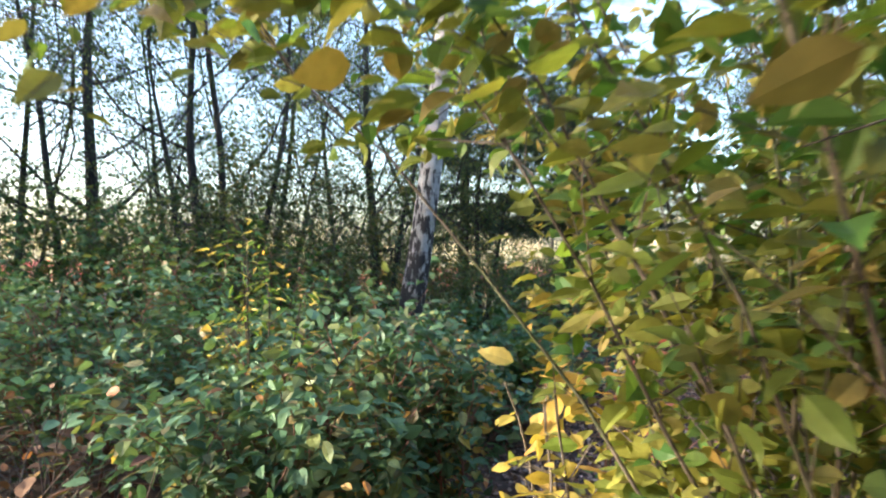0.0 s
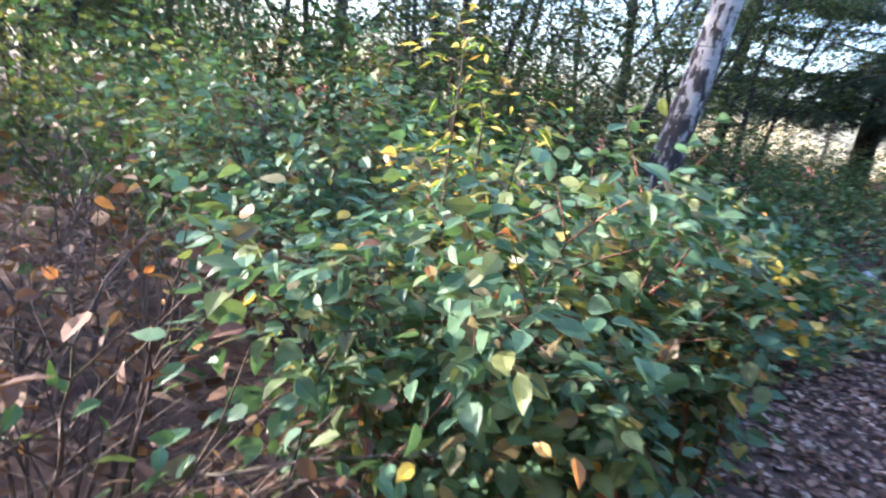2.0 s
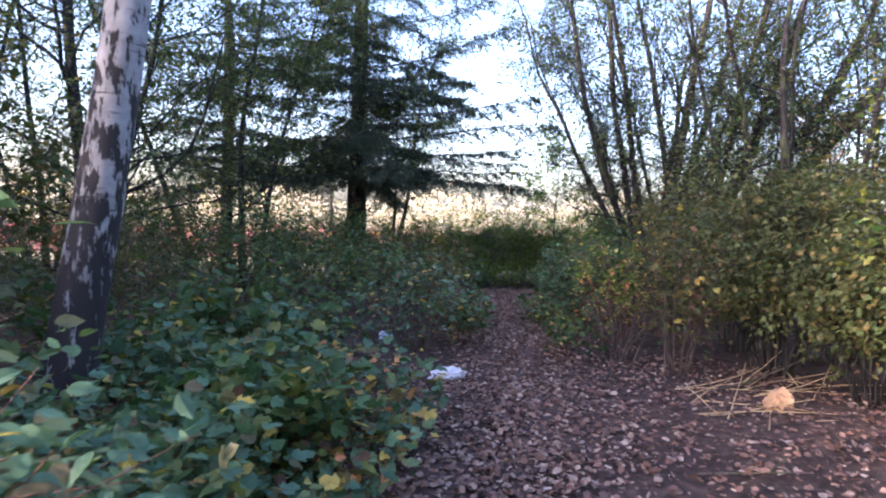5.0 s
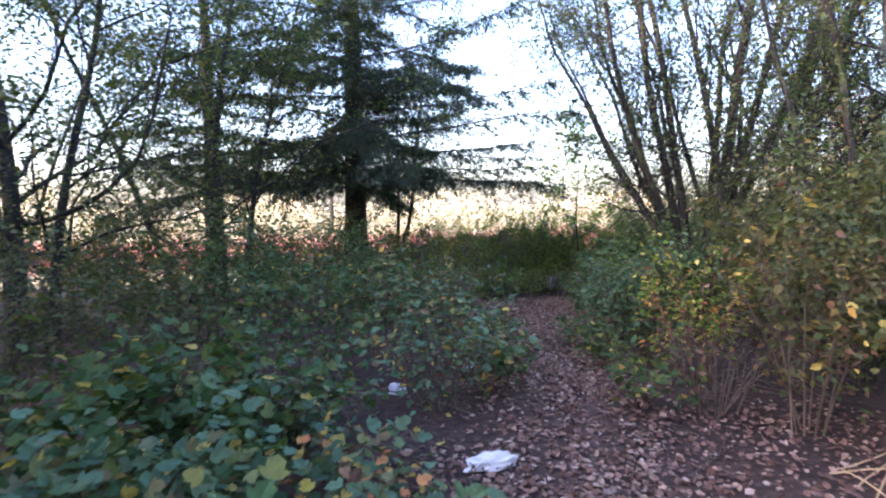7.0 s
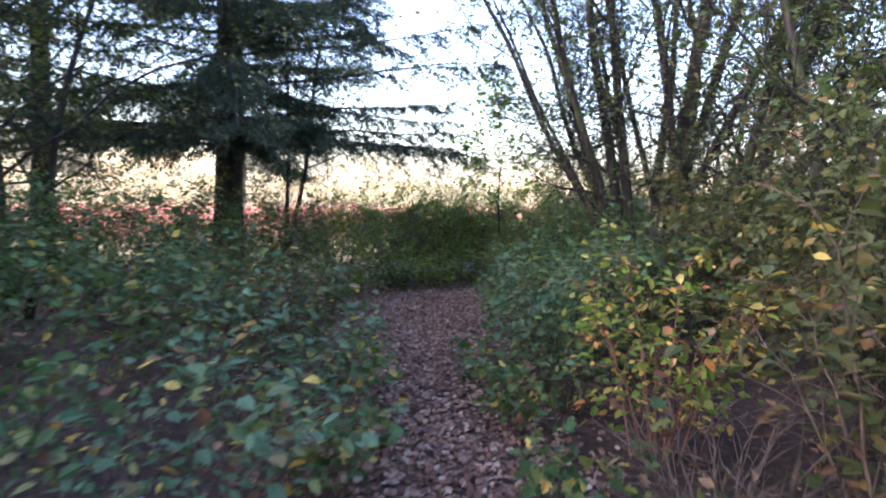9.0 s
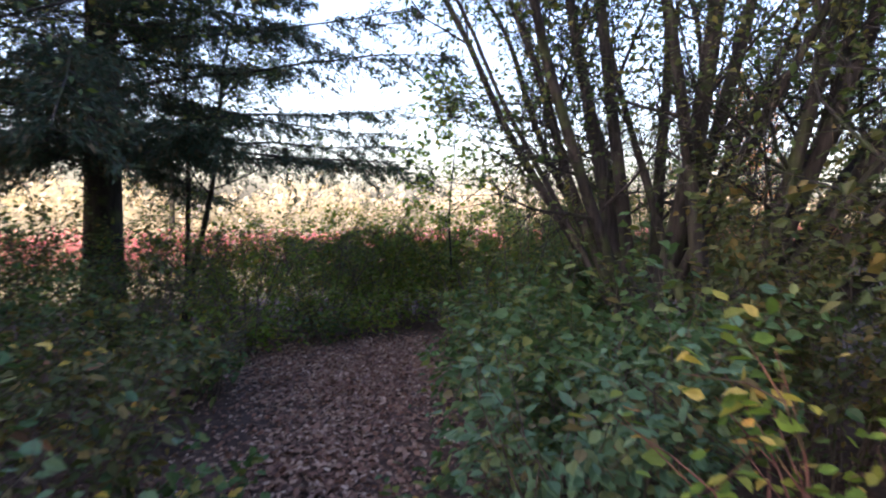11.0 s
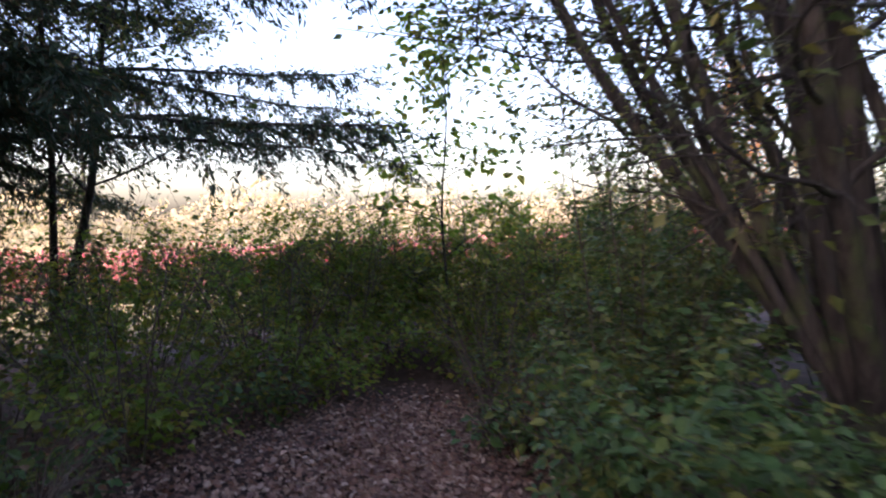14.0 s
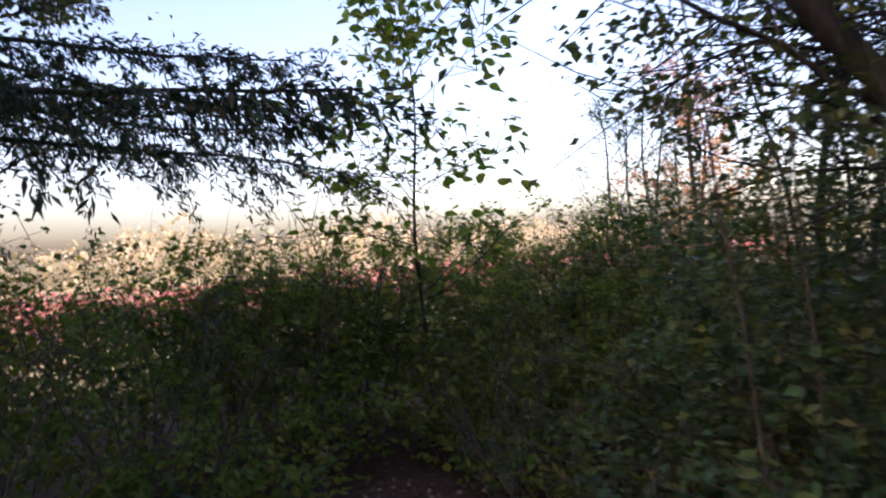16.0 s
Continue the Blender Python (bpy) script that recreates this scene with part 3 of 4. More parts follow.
# many-stemmed stools beside the end of the path
def stool(x, y, label, turn, stems, leaves, thick=0.3):
    """A coppiced tree: a short knotted stool from which stems fan out. stems: rows of (bearing, tilt from upright, radius, length)."""
    th = thing("coppiced_hazel", x, y, label, "tree", "coppiced trees")
    wood = Wood()
    k = np.linspace(0, 1, 9)
    wood.tube(np.stack([0.03 * np.sin(k * 4), 0.03 * np.cos(k * 5), -0.1 + 1.05 * k], 1), thick * (1.0 - 0.25 * k + 0.35 * np.exp(-k * 6)) * np.where(k > 0.97, 0.45, 1), 16, 0.09)
    part("stump", wood.mesh("stump"), BARK, th)
    spots, outs, side = [], [], Wood()
    for bearing, tilt, rad, ln in stems:
        a, ti = radians(bearing + turn), radians(tilt)
        out = np.array([math.sin(a), math.cos(a), 0])
        start = out * thick * 0.55 * (0.4 + tilt / 60) + np.array([0, 0, 0.45 + 0.3 * rng.uniform()])
        s = np.linspace(0, 1, 18)
        up = np.cos(ti) * s + 0.05 * s * s
        sway = 0.03 * ln * np.sin(s[:, None] * 5 + rng.uniform(0, 6, 3)) * s[:, None] + 0.008 * ln * np.sin(s[:, None] * 17 + rng.uniform(0, 6, 3)) * s[:, None]
        pts = start + ln * (np.sin(ti) * s[:, None] ** 0.92 * out + up[:, None] * np.array([0, 0, 1.0])) + sway
        wood = Wood()
        wood.tube(pts, rad * (1 - 0.8 * s) + 0.3 * rad * np.exp(-s * ln / 0.4), 9, 0.05)
        part("trunk", wood.mesh("trunk"), BARK, th)
        for j in range(15):
            f = rng.uniform(0.16, 0.98)
            k = int(f * 17)
            way = unit(pts[min(k + 1, 17)] - pts[k - 1]) * 0.8 + rng.normal(size=3) * 0.6 + out * 0.2
            ll = ln * 0.3 * (1.15 - 0.7 * f) * rng.uniform(0.5, 1.2)
            q = curve_pts(pts[k], way, ll, 8, wander=0.35)
            if ((off_trail(q + (x, y, 0)) < 1.0) & (q[:, 2] < 3.2) & (q[:, 1] + y < 13.2)).any():
                continue
            wood = Wood()
            lr = max(rad * (1 - 0.8 * f) * 0.38, 0.006)
            wood.tube(q, np.linspace(lr, 0.003, 8), 5)
            part("limb", wood.mesh("limb"), BARK, th)
            for k2 in range(1, 8):
                for _ in range(3):
                    w = curve_pts(q[k2], q[k2] - q[k2 - 1] + rng.normal(size=3) * ll / 7, ll * rng.uniform(0.2, 0.5) + 0.1, 5, wander=0.5)
                    side.tube(w[[0, 2, 4]], (0.005, 0.004, 0.002), 3)
                    spots.append(w[1:])
                    outs.append(np.tile(unit(w[-1] - w[0]), (4, 1)))
    part("brushwood", side.mesh("brushwood"), BARK, th, "", "stuff")
    spots, outs = np.concatenate(spots), np.concatenate(outs)
    share = np.where(spots[:, 2] > 2.7, 1.0, 0.45)
    k = rng.choice(len(spots), leaves, p=share / share.sum())
    p = spots[k] + rng.normal(size=(leaves, 3)) * 0.06
    keep = (off_trail(p + (x, y, 0)) > 0.8) | (p[:, 2] > 2.4) | (p[:, 1] + y > 13.2)
    p, k = p[keep], k[keep]
    al, up = hangers(p, outs[k], 0.3)
    part("crown", blades("crown", p, al, up, rng.uniform(0.035, 0.08, len(p)), "leaf"), CANOPY, th, "", "stuff")
    return th


stool(7.7, 11.75, "many-stemmed dark coppiced tree fanning out from one stool", 0, (
    (-2, 36, 0.05, 6.5), (-28, 20, 0.055, 7.0), (-8, 27, 0.035, 5.5), (-50, 11, 0.075, 7.5), (-75, 8, 0.07, 7.5), (150, 8, 0.10, 8.0), (120, 14, 0.075, 7.5), (-95, 24, 0.06, 6.5), (60, 22, 0.07, 7.0),
    (20, 26, 0.05, 6.5), (-38, 28, 0.035, 5.5), (100, 26, 0.05, 6.5), (-20, 33, 0.05, 8.0), (170, 24, 0.05, 6.5)), 29000, 0.27)
stool(7.8, 11.05, "many-stemmed dark coppiced tree with stems leaning outwards", 0, (
    (-45, 8, 0.065, 7.5), (130, 20, 0.075, 7.5), (118, 30, 0.08, 7.5), (140, 40, 0.08, 7.0), (122, 52, 0.065, 6.5), (100, 24, 0.065, 7.5), (150, 14, 0.065, 8.0), (80, 36, 0.06, 6.5), (110, 62, 0.05, 6.0),
    (95, 46, 0.055, 6.5), (-10, 22, 0.045, 6.5), (135, 30, 0.055, 7.0), (40, 28, 0.05, 6.5)), 32000, 0.33)

# young tree standing in the bushes
tree("sapling", 8.5, 16.4, 4.1, "slender young tree with large yellowing green leaves", [(0, 0, -0.01, 0.0, 0.022, 1.0)], FRESH, leaves=1150, size=0.105, shape="smooth", crown_from=0.15, limb=0.34, limbs=30, twigs=2, bushy=0.25)

# leafy trees at the left of the path
G = "trees of the wood edge"
LB = "thin dark woodland tree with small leaves"
tree("woodland_tree", -2.9, 7.9, 7.0, "dark tree forking into several thin stems, sparse leaves", [(0, 0, -0.06, 0.05, 0.07, 1.0), (0.1, 0, 0.02, 0.0, 0.06, 1.0), (0.25, 0.1, 0.18, 0.04, 0.05, 0.9), (-0.2, 0.1, -0.22, 0.1, 0.045, 0.8)], CANOPY, leaves=8000, size=0.055, limbs=12, crown_from=0.2, limb=0.4, group=G)
tree("woodland_tree", -1.3, 11.7, 8.0, LB, [(0, 0, 0.0, 0.0, 0.10, 1.0), (0.3, 0, 0.12, 0.05, 0.06, 0.8)], CANOPY, leaves=18000, size=0.062, limbs=20, crown_from=0.12, limb=0.45, bushy=0.4, group=G)
tree("woodland_tree", -5.4, 9.5, 8.5, LB, [(0, 0, 0.05, 0.0, 0.11, 1.0), (-0.4, 0.2, -0.12, 0.05, 0.07, 0.9)], CANOPY, leaves=11000, size=0.06, limbs=17, crown_from=0.12, limb=0.42, group=G)
tree("woodland_tree", 0.8, 14.0, 7.0, LB, [(0, 0, 0.02, 0.0, 0.07, 1.0), (0.15, 0.1, 0.22, 0.05, 0.05, 0.9)], CANOPY, leaves=24000, size=0.065, limbs=18, crown_from=0.15, limb=0.5, bushy=0.4, group=G)
tree("woodland_tree", 0.0, 17.6, 8.0, "leaning dark tree with a bent trunk", [(0, 0, -0.32, 0.0, 0.08, 1.0), (0.5, 0.2, 0.05, 0.0, 0.09, 1.0)], CANOPY, leaves=12000, size=0.065, limbs=15, crown_from=0.15, limb=0.4, group=G)
tree("woodland_tree", 4.6, 18.2, 7.0, "thin dark tree leaning away beside the fir", [(0, 0, 0.22, 0.05, 0.055, 1.0), (0.1, 0.1, 0.05, 0.0, 0.05, 0.9)], CANOPY, leaves=14000, size=0.065, limbs=20, crown_from=0.25, group=G)
far = tree("woodland_tree", -3.8, 14.0, 9.0, LB, [(0, 0, 0.06, 0.02, 0.075, 1.0), (0.2, 0, 0.24, 0.05, 0.045, 0.9), (-0.1, 0.1, -0.26, 0.08, 0.045, 0.85)], CANOPY, leaves=12000, size=0.075, limbs=16, crown_from=0.1, limb=0.42, group=G, bushy=0.5)
# the last copy is added to keep the low sun off the right-hand thicket
for x, y, rz, sc in ((-8.5, 12.5, 70, 1.1), (-7, 16, 140, 1.0), (-3.0, 17.8, 200, 1.0), (-11, 7, 260, 1.0), (-7.5, 6.2, 20, 0.9), (-12, 13, 100, 1.2), (-7.2, 4.9, 310, 0.8)):
    copy_thing(far, pose(x, y, float(slope(x, y)), 0, 0, rz) @ Matrix.Scale(sc, 4))
# right of the path
rt = tree("woodland_tree", 6.7, 8.1, 6.5, "bushy many-stemmed tree over a dead thicket", [(0, 0, 0.0, 0.0, 0.06, 1.0), (0.2, 0.1, 0.15, 0.1, 0.05, 0.95), (-0.2, 0, -0.15, 0.05, 0.05, 0.9), (0.1, -0.3, 0.2, -0.1, 0.05, 0.9), (-0.1, 0.3, -0.1, 0.22, 0.05, 0.9)], CANOPY, leaves=10000, size=0.055, limbs=10, crown_from=0.15, limb=0.4, group=G)
for x, y, rz, sc in ((9.5, 7.0, 80, 1.1), (12.4, 11.2, 160, 1.1), (12.5, 14.5, 250, 0.8), (8.5, 4.0, 310, 1.0), (14.5, 17.5, 40, 0.7)):
    copy_thing(rt, pose(x, y, float(slope(x, y)), 0, 0, rz) @ Matrix.Scale(sc, 4))
tree("sunlit_tree", 5.05, 4.3, 5.0, "leaning tree with sunlit trunk and yellow leaves", [(0, 0, -0.12, 0.12, 0.06, 1.0), (0.2, 0.2, 0.15, 0.1, 0.05, 0.9)], YELLOWGREEN, leaves=9000, size=0.06, limbs=15, crown_from=0.2, lift=0.0, group=G, clear=0.9)
tree("autumn_tree", 21.2, 20.1, 6.8, "sunlit orange-brown autumn tree beyond the bushes", [(0, 0, 0.0, 0.0, 0.1, 1.0), (0.4, 0.2, 0.15, 0.0, 0.07, 0.9)], ORANGE, leaves=7000, size=0.1, limbs=16, crown_from=0.15, limb=0.4)
shrub("hazel_suckers", 7.45, 13.0, 3.1, 1.1, "thin hazel shoots with small dark leaves", CANOPY, 10, 4200, 0.05, "leaf", clear=0.9, bare=0.2, thick=0.008)
# unseen wood behind and left of the walker, added to block the low sun
sun_blocker = tree("woodland_tree", -6, -7, 10.0, "unseen tall leafy tree added to block the low sun", [(0, 0, 0.0, 0.02, 0.14, 1.0)], CANOPY, leaves=2600, size=0.42, limbs=13, crown_from=0.06, limb=0.4, bushy=0.8, group="trees behind")
for x, y, rz, sc in ((-1.5, -9, 60, 1.1), (3.2, -8, 120, 1.0), (8, -6, 200, 1.1), (-9, -2, 290, 1.0), (-10, -9, 30, 1.1), (-4, -13, 80, 1.1), (1, -14, 170, 1.1), (12, -1, 240, 1.0), (6, -12, 20, 1.0), (-15, 7, 50, 1.0), (-15.5, 11, 150, 1.0), (-15, 15, 270, 1.0), (-19, 9, 20, 1.1), (-19, 14, 190, 1.1), (-8.6, 4.9, 100, 0.55)):
    copy_thing(sun_blocker, pose(x, y, 0, 0, 0, rz) @ Matrix.Scale(sc, 4))

# ---- shrubs at the start ----
shrub("dogwood_bush", -0.5, 2.42, 1.12, 0.66, "dense green bush with bluish leaves, some turning yellow and orange", BLUEGREEN, 18, 5200, 0.06, "smooth", REDSTEM,
      extra=((80, YELLOW, 0.055, "yellow leaves"), (60, ORANGE, 0.055, "orange leaves")), solo=280, clear=0.28, low=0.95)
shrub("dogwood_bush", 0.0, 2.35, 0.92, 0.5, "low green bush leaning over the path", BLUEGREEN, 12, 2000, 0.06, "smooth", REDSTEM, extra=((70, YELLOW, 0.055, "yellow leaves"), (50, ORANGE, 0.055, "orange leaves")), solo=120, clear=0.12, low=0.9)
shrub("dogwood_bush", -0.75, 3.4, 1.05, 0.8, "dense green bush with bluish leaves", BLUEGREEN, 14, 4200, 0.06, "smooth", REDSTEM, extra=((60, YELLOW, 0.055, ""),), clear=0.35)
shrub("dogwood_bush", -1.9, 3.3, 1.15, 0.9, "dense green bush behind dead stems", BLUEGREEN, 14, 4200, 0.06, "oval", REDSTEM, extra=((80, OLIVE, 0.06, ""),))
shrub("dogwood_bush", -0.45, 4.3, 0.6, 0.65, "green leafy bush beside the path", BLUEGREEN, 12, 2600, 0.06, "oval", REDSTEM, extra=((120, OLIVE, 0.06, ""),), clear=0.5)
shrub("dogwood_bush", -1.7, 4.8, 1.45, 1.0, "green leafy bush in the wood", GREEN, 14, 4200, 0.06, "oval", REDSTEM)
shrub("turning_bush", 0.02, 2.85, 0.98, 0.32, "small bush of yellow and orange leaves", YELLOW, 7, 130, 0.06, "smooth", REDSTEM, extra=((110, ORANGE, 0.06, "orange leaves"), (120, BLUEGREEN, 0.07, "green leaves")), solo=60, clear=0.2, low=0.9)
shrub("yellow_spray", 0.38, 1.6, 1.25, 0.33, "pale yellow broad leaves on thin sprigs", YELLOW, 7, 170, 0.07, "smooth", TWIG, solo=110, clear=0.2, low=1.02, extra=((60, YELLOWGREEN, 0.06, ""),))
shrub("pink_sprig", 0.68, 2.66, 1.1, 0.22, "pink and orange leaves on a thin arching sprig", PINK, 5, 50, 0.07, "smooth", REDSTEM, solo=45, clear=0.34)
shrub("goldenrod", -0.77, 2.7, 1.5, 0.2, "pale yellow-green leafy stalk standing above the bush", YELLOW, 5, 150, 0.06, "slim", TWIG, extra=((260, FRESH, 0.06, "pale green leaves"),), bare=0.45)
shrub("turning_bush", 0.8, 2.05, 0.75, 0.4, "low bush with yellow, pink and green leaves", YELLOW, 8, 160, 0.06, "smooth", REDSTEM, extra=((120, PINK, 0.055, "pink leaves"), (160, FRESH, 0.06, "green leaves")), clear=0.3)
shrub("dead_bramble", -1.35, 1.75, 0.8, 0.75, "tangle of dead brown bramble stems", BROWN, 24, 600, 0.06, "smooth", DEADTWIG, extra=((40, ORANGE, 0.055, ""), (80, GREEN, 0.06, "")))
shrub("dead_bramble", -2.4, 2.3, 0.9, 0.8, "tangle of dead brown bramble stems", BROWN, 16, 400, 0.06, "oval", DEADTWIG)
shrub("yellowing_hazel", 1.0, 1.0, 2.6, 1.05, "hazel with thin branches and yellow-green leaves", YELLOWGREEN, 22, 7000, 0.06, "smooth", TWIG, solo=295, clear=0.27, lean=(-0.55, 0.08), bare=0.15, over=1.55, thick=0.006, extra=((260, FRESH, 0.085, "green leaves"),))
shrub("yellowing_hazel", 0.82, 1.4, 2.2, 0.6, "slender hazel with green and yellow leaves", YELLOWGREEN, 13, 3400, 0.06, "smooth", TWIG, extra=((300, FRESH, 0.1, "green leaves"),), clear=0.27, bare=0.1)
shrub("yellowing_hazel", 1.9, 1.9, 2.3, 0.95, "hazel with thin branches and yellow leaves", YELLOWGREEN, 14, 3400, 0.075, "smooth", TWIG, extra=((300, YELLOW, 0.07, ""),), clear=0.5)
shrub("yellowing_hazel", 2.6, 0.6, 3.0, 1.2, "tall hazel with yellow-green leaves", YELLOWGREEN, 18, 8000, 0.08, "oval", TWIG, clear=0.5)
WOODS = "thickets in the wood"
for x, y, h, r, mt, n in ((-1.7, 7.3, 2.9, 1.3, OLIVE, 10000), (-3.6, 5.6, 1.9, 1.3, GREEN, 8000), (-5.3, 6.5, 2.6, 1.5, OLIVE, 9000), (-3.3, 9.8, 2.5, 1.6, OLIVE, 9000), (-0.9, 9.4, 1.3, 1.5, OLIVE, 5000), (0.5, 11.8, 1.3, 1.4, GREEN, 7000),
                          (1.9, 13.6, 1.35, 1.4, GREEN, 7000), (-1.5, 13.4, 1.7, 1.7, OLIVE, 8000), (2.4, 16.0, 1.55, 1.3, OLIVE, 5000), (-0.8, 16.5, 1.5, 1.7, OLIVE, 6000), (-4.8, 12.0, 2.2, 1.8, OLIVE, 7000), (-7.4, 8.6, 2.4, 1.9, OLIVE, 7000),
                          (8.6, 8.8, 2.6, 1.5, OLIVE, 9000), (7.4, 6.3, 2.2, 1.4, OLIVE, 8000), (10.6, 9.2, 2.3, 1.6, OLIVE, 8000), (6.3, 4.3, 2.0, 1.3, OLIVE, 7000), (10.0, 12.0, 2.3, 1.3, OLIVE, 7000), (10.4, 10.5, 2.6, 1.3, OLIVE, 6000), (11.6, 12.4, 2.0, 1.5, OLIVE, 7000), (11.6, 15.6, 1.9, 1.5, OLIVE, 7000), (-3.4, 3.9, 1.3, 1.1, GREEN, 6000), (-3.9, 2.2, 1.1, 1.1, OLIVE, 5000), (-5.4, 3.6, 1.3, 1.3, OLIVE, 5000), (-2.5, 5.9, 2.0, 1.0, OLIVE, 7000), (-1.5, 6.1, 1.5, 0.8, OLIVE, 5000), (8.8, 13.6, 2.1, 1.0, GREEN, 6000), (7.7, 12.9, 1.4, 0.7, GREEN, 3500), (6.2, 6.9, 1.9, 1.1, OLIVE, 6000), (3.4, 20.0, 1.6, 1.4, GREEN, 5000), (5.5, 19.6, 1.6, 1.4, GREEN, 5000), (7.6, 19.8, 1.6, 1.4, FRESH, 5000), (9.6, 19.6, 1.65, 1.4, GREEN, 5000), (11.6, 18.8, 1.7, 1.4, FRESH, 5000), (13.6, 18.0, 1.8, 1.5, GREEN, 5000), (1.0, 18.3, 1.6, 1.4, GREEN, 4500)):
    shrub("thicket_bush", x, y, h, r, "dark dense thicket of small dull leaves", mt, 16, int(n * 0.8), 0.06, "leaf", extra=((int(n * 0.15), CANOPY, 0.06, ""),), group=WOODS, clear=0.9)

# ---- low plants left of the path ----
LOW = "low plants along the path"
for i, (x, y, h, r, mt, n) in enumerate(((-0.1, 5.1, 0.45, 0.6, BLUEGREEN, 700), (0.55, 5.6, 0.4, 0.55, GREEN, 600), (0.25, 6.6, 0.45, 0.6, BLUEGREEN, 650), (-0.7, 5.2, 0.5, 0.6, BLUEGREEN, 650),
                                       (0.5, 7.2, 0.3, 0.45, GREEN, 350), (0.2, 4.2, 0.5, 0.5, BLUEGREEN, 500), (-0.3, 7.4, 0.5, 0.7, GREEN, 600), (0.6, 8.0, 0.55, 0.7, GREEN, 700))):
    shrub("bramble_patch", x, y, h, r, "low bramble with lobed bluish-green leaves, some yellow", mt, 10, int(n * 1.7), 0.08, "lobed", REDSTEM, extra=((50, YELLOW, 0.07, "yellow leaves"), (30, BROWN, 0.06, "")), group=LOW, clear=0.45, thick=0.004, bare=0.0, droop=0.15)
for x, y, h, r, mt, n in ((2.15, 8.2, 0.75, 0.6, BLUEGREEN, 380), (1.3, 9.3, 1.0, 0.8, GREEN, 800), (2.65, 9.5, 0.95, 0.75, BLUEGREEN, 550), (2.2, 10.7, 1.1, 0.8, GREEN, 900), (1.0, 7.8, 0.5, 0.5, BLUEGREEN, 300), (3.1, 11.0, 0.85, 0.7, OLIVE, 650), (3.3, 12.3, 0.8, 0.7, OLIVE, 800)):
    shrub("bramble_bush", x, y, h, r, "loose bramble bush with green leaves and bare canes", mt, 12, int(n * 1.25), 0.07, "oval", DEADTWIG, extra=((40, YELLOW, 0.06, ""), (60, BROWN, 0.06, "")), group=LOW, clear=0.33, thick=0.006)

for x, y in ((2.72, 8.45), (3.0, 9.0), (3.25, 9.7), (3.95, 8.9), (4.4, 9.9), (3.55, 7.7), (3.5, 10.6)):
    shrub("bramble_patch", x, y, 0.4, 0.36, "small low bramble spreading onto the path", GREEN, 6, 200, 0.06, "lobed", REDSTEM, extra=((16, YELLOW, 0.055, ""), (16, BROWN, 0.05, "")), group=LOW, clear=0.24, low=0.6, thick=0.004, bare=0.0, droop=0.15)

for x, y in ((1.0, 5.6), (1.35, 6.1), (0.95, 6.4), (0.75, 5.15), (1.3, 7.1), (0.45, 4.6)):
    shrub("bramble_patch", x, y, 0.26, 0.38, "low lobed bramble leaves among fallen leaves", BLUEGREEN, 8, 170, 0.075, "lobed", REDSTEM, extra=((26, YELLOW, 0.07, "yellow leaves"), (16, ORANGE, 0.06, ""), (26, BROWN, 0.06, "")), group=LOW, clear=0.12, thick=0.004, bare=0.0, droop=0.1)

# ---- right of the path ----
for x, y, h, r in ((5.0, 6.6, 1.7, 0.9), (5.6, 7.6, 1.9, 1.0), (4.9, 5.6, 1.3, 0.7)):
    shrub("dead_thicket", x, y, h, r, "arching dark mass of dead stems with few leaves", OLIVE, 22, 6500, 0.055, "leaf", BARK, bare=0.25, droop=0.6, clear=0.8)
shrub("yellowing_bush", 4.55, 8.3, 1.15, 0.55, "thin bush with yellow and orange leaves", FRESH, 10, 700, 0.058, "oval", REDSTEM, extra=((200, YELLOW, 0.055, "yellow leaves"), (60, ORANGE, 0.06, "")), clear=0.45)
shrub("path_bush", 4.6, 9.2, 1.1, 0.6, "green bush crowding the path", BLUEGREEN, 12, 2300, 0.055, "oval", clear=0.4)
shrub("path_bush", 5.5, 10.0, 1.2, 0.8, "soft green bush crowding the path", GREEN, 16, 4500, 0.06, "smooth", clear=0.5)
shrub("path_bush", 5.9, 11.1, 0.9, 0.7, "soft green bush under the coppiced stems", GREEN, 14, 3800, 0.055, "oval", clear=0.55)
shrub("path_bush", 6.6, 12.3, 0.9, 0.7, "soft green bush under the coppiced stems", GREEN, 14, 3200, 0.06, "oval", clear=0.55)
shrub("dead_bramble", 3.95, 7.4, 0.65, 0.55, "pale arching bare canes beside the path", BROWN, 12, 60, 0.06, "oval", DEADTWIG, clear=0.5, bare=0.6)
shrub("path_bush", 4.2, 6.9, 1.5, 0.6, "tall bush with brown and green leaves", OLIVE, 10, 600, 0.07, "oval", DEADTWIG, extra=((160, BROWN, 0.06, ""), (60, YELLOW, 0.06, "")), clear=0.6)
shrub("path_bush", 6.9, 9.6, 1.8, 1.0, "dark green bush beside the coppiced tree", OLIVE, 16, 6000, 0.06, "oval")

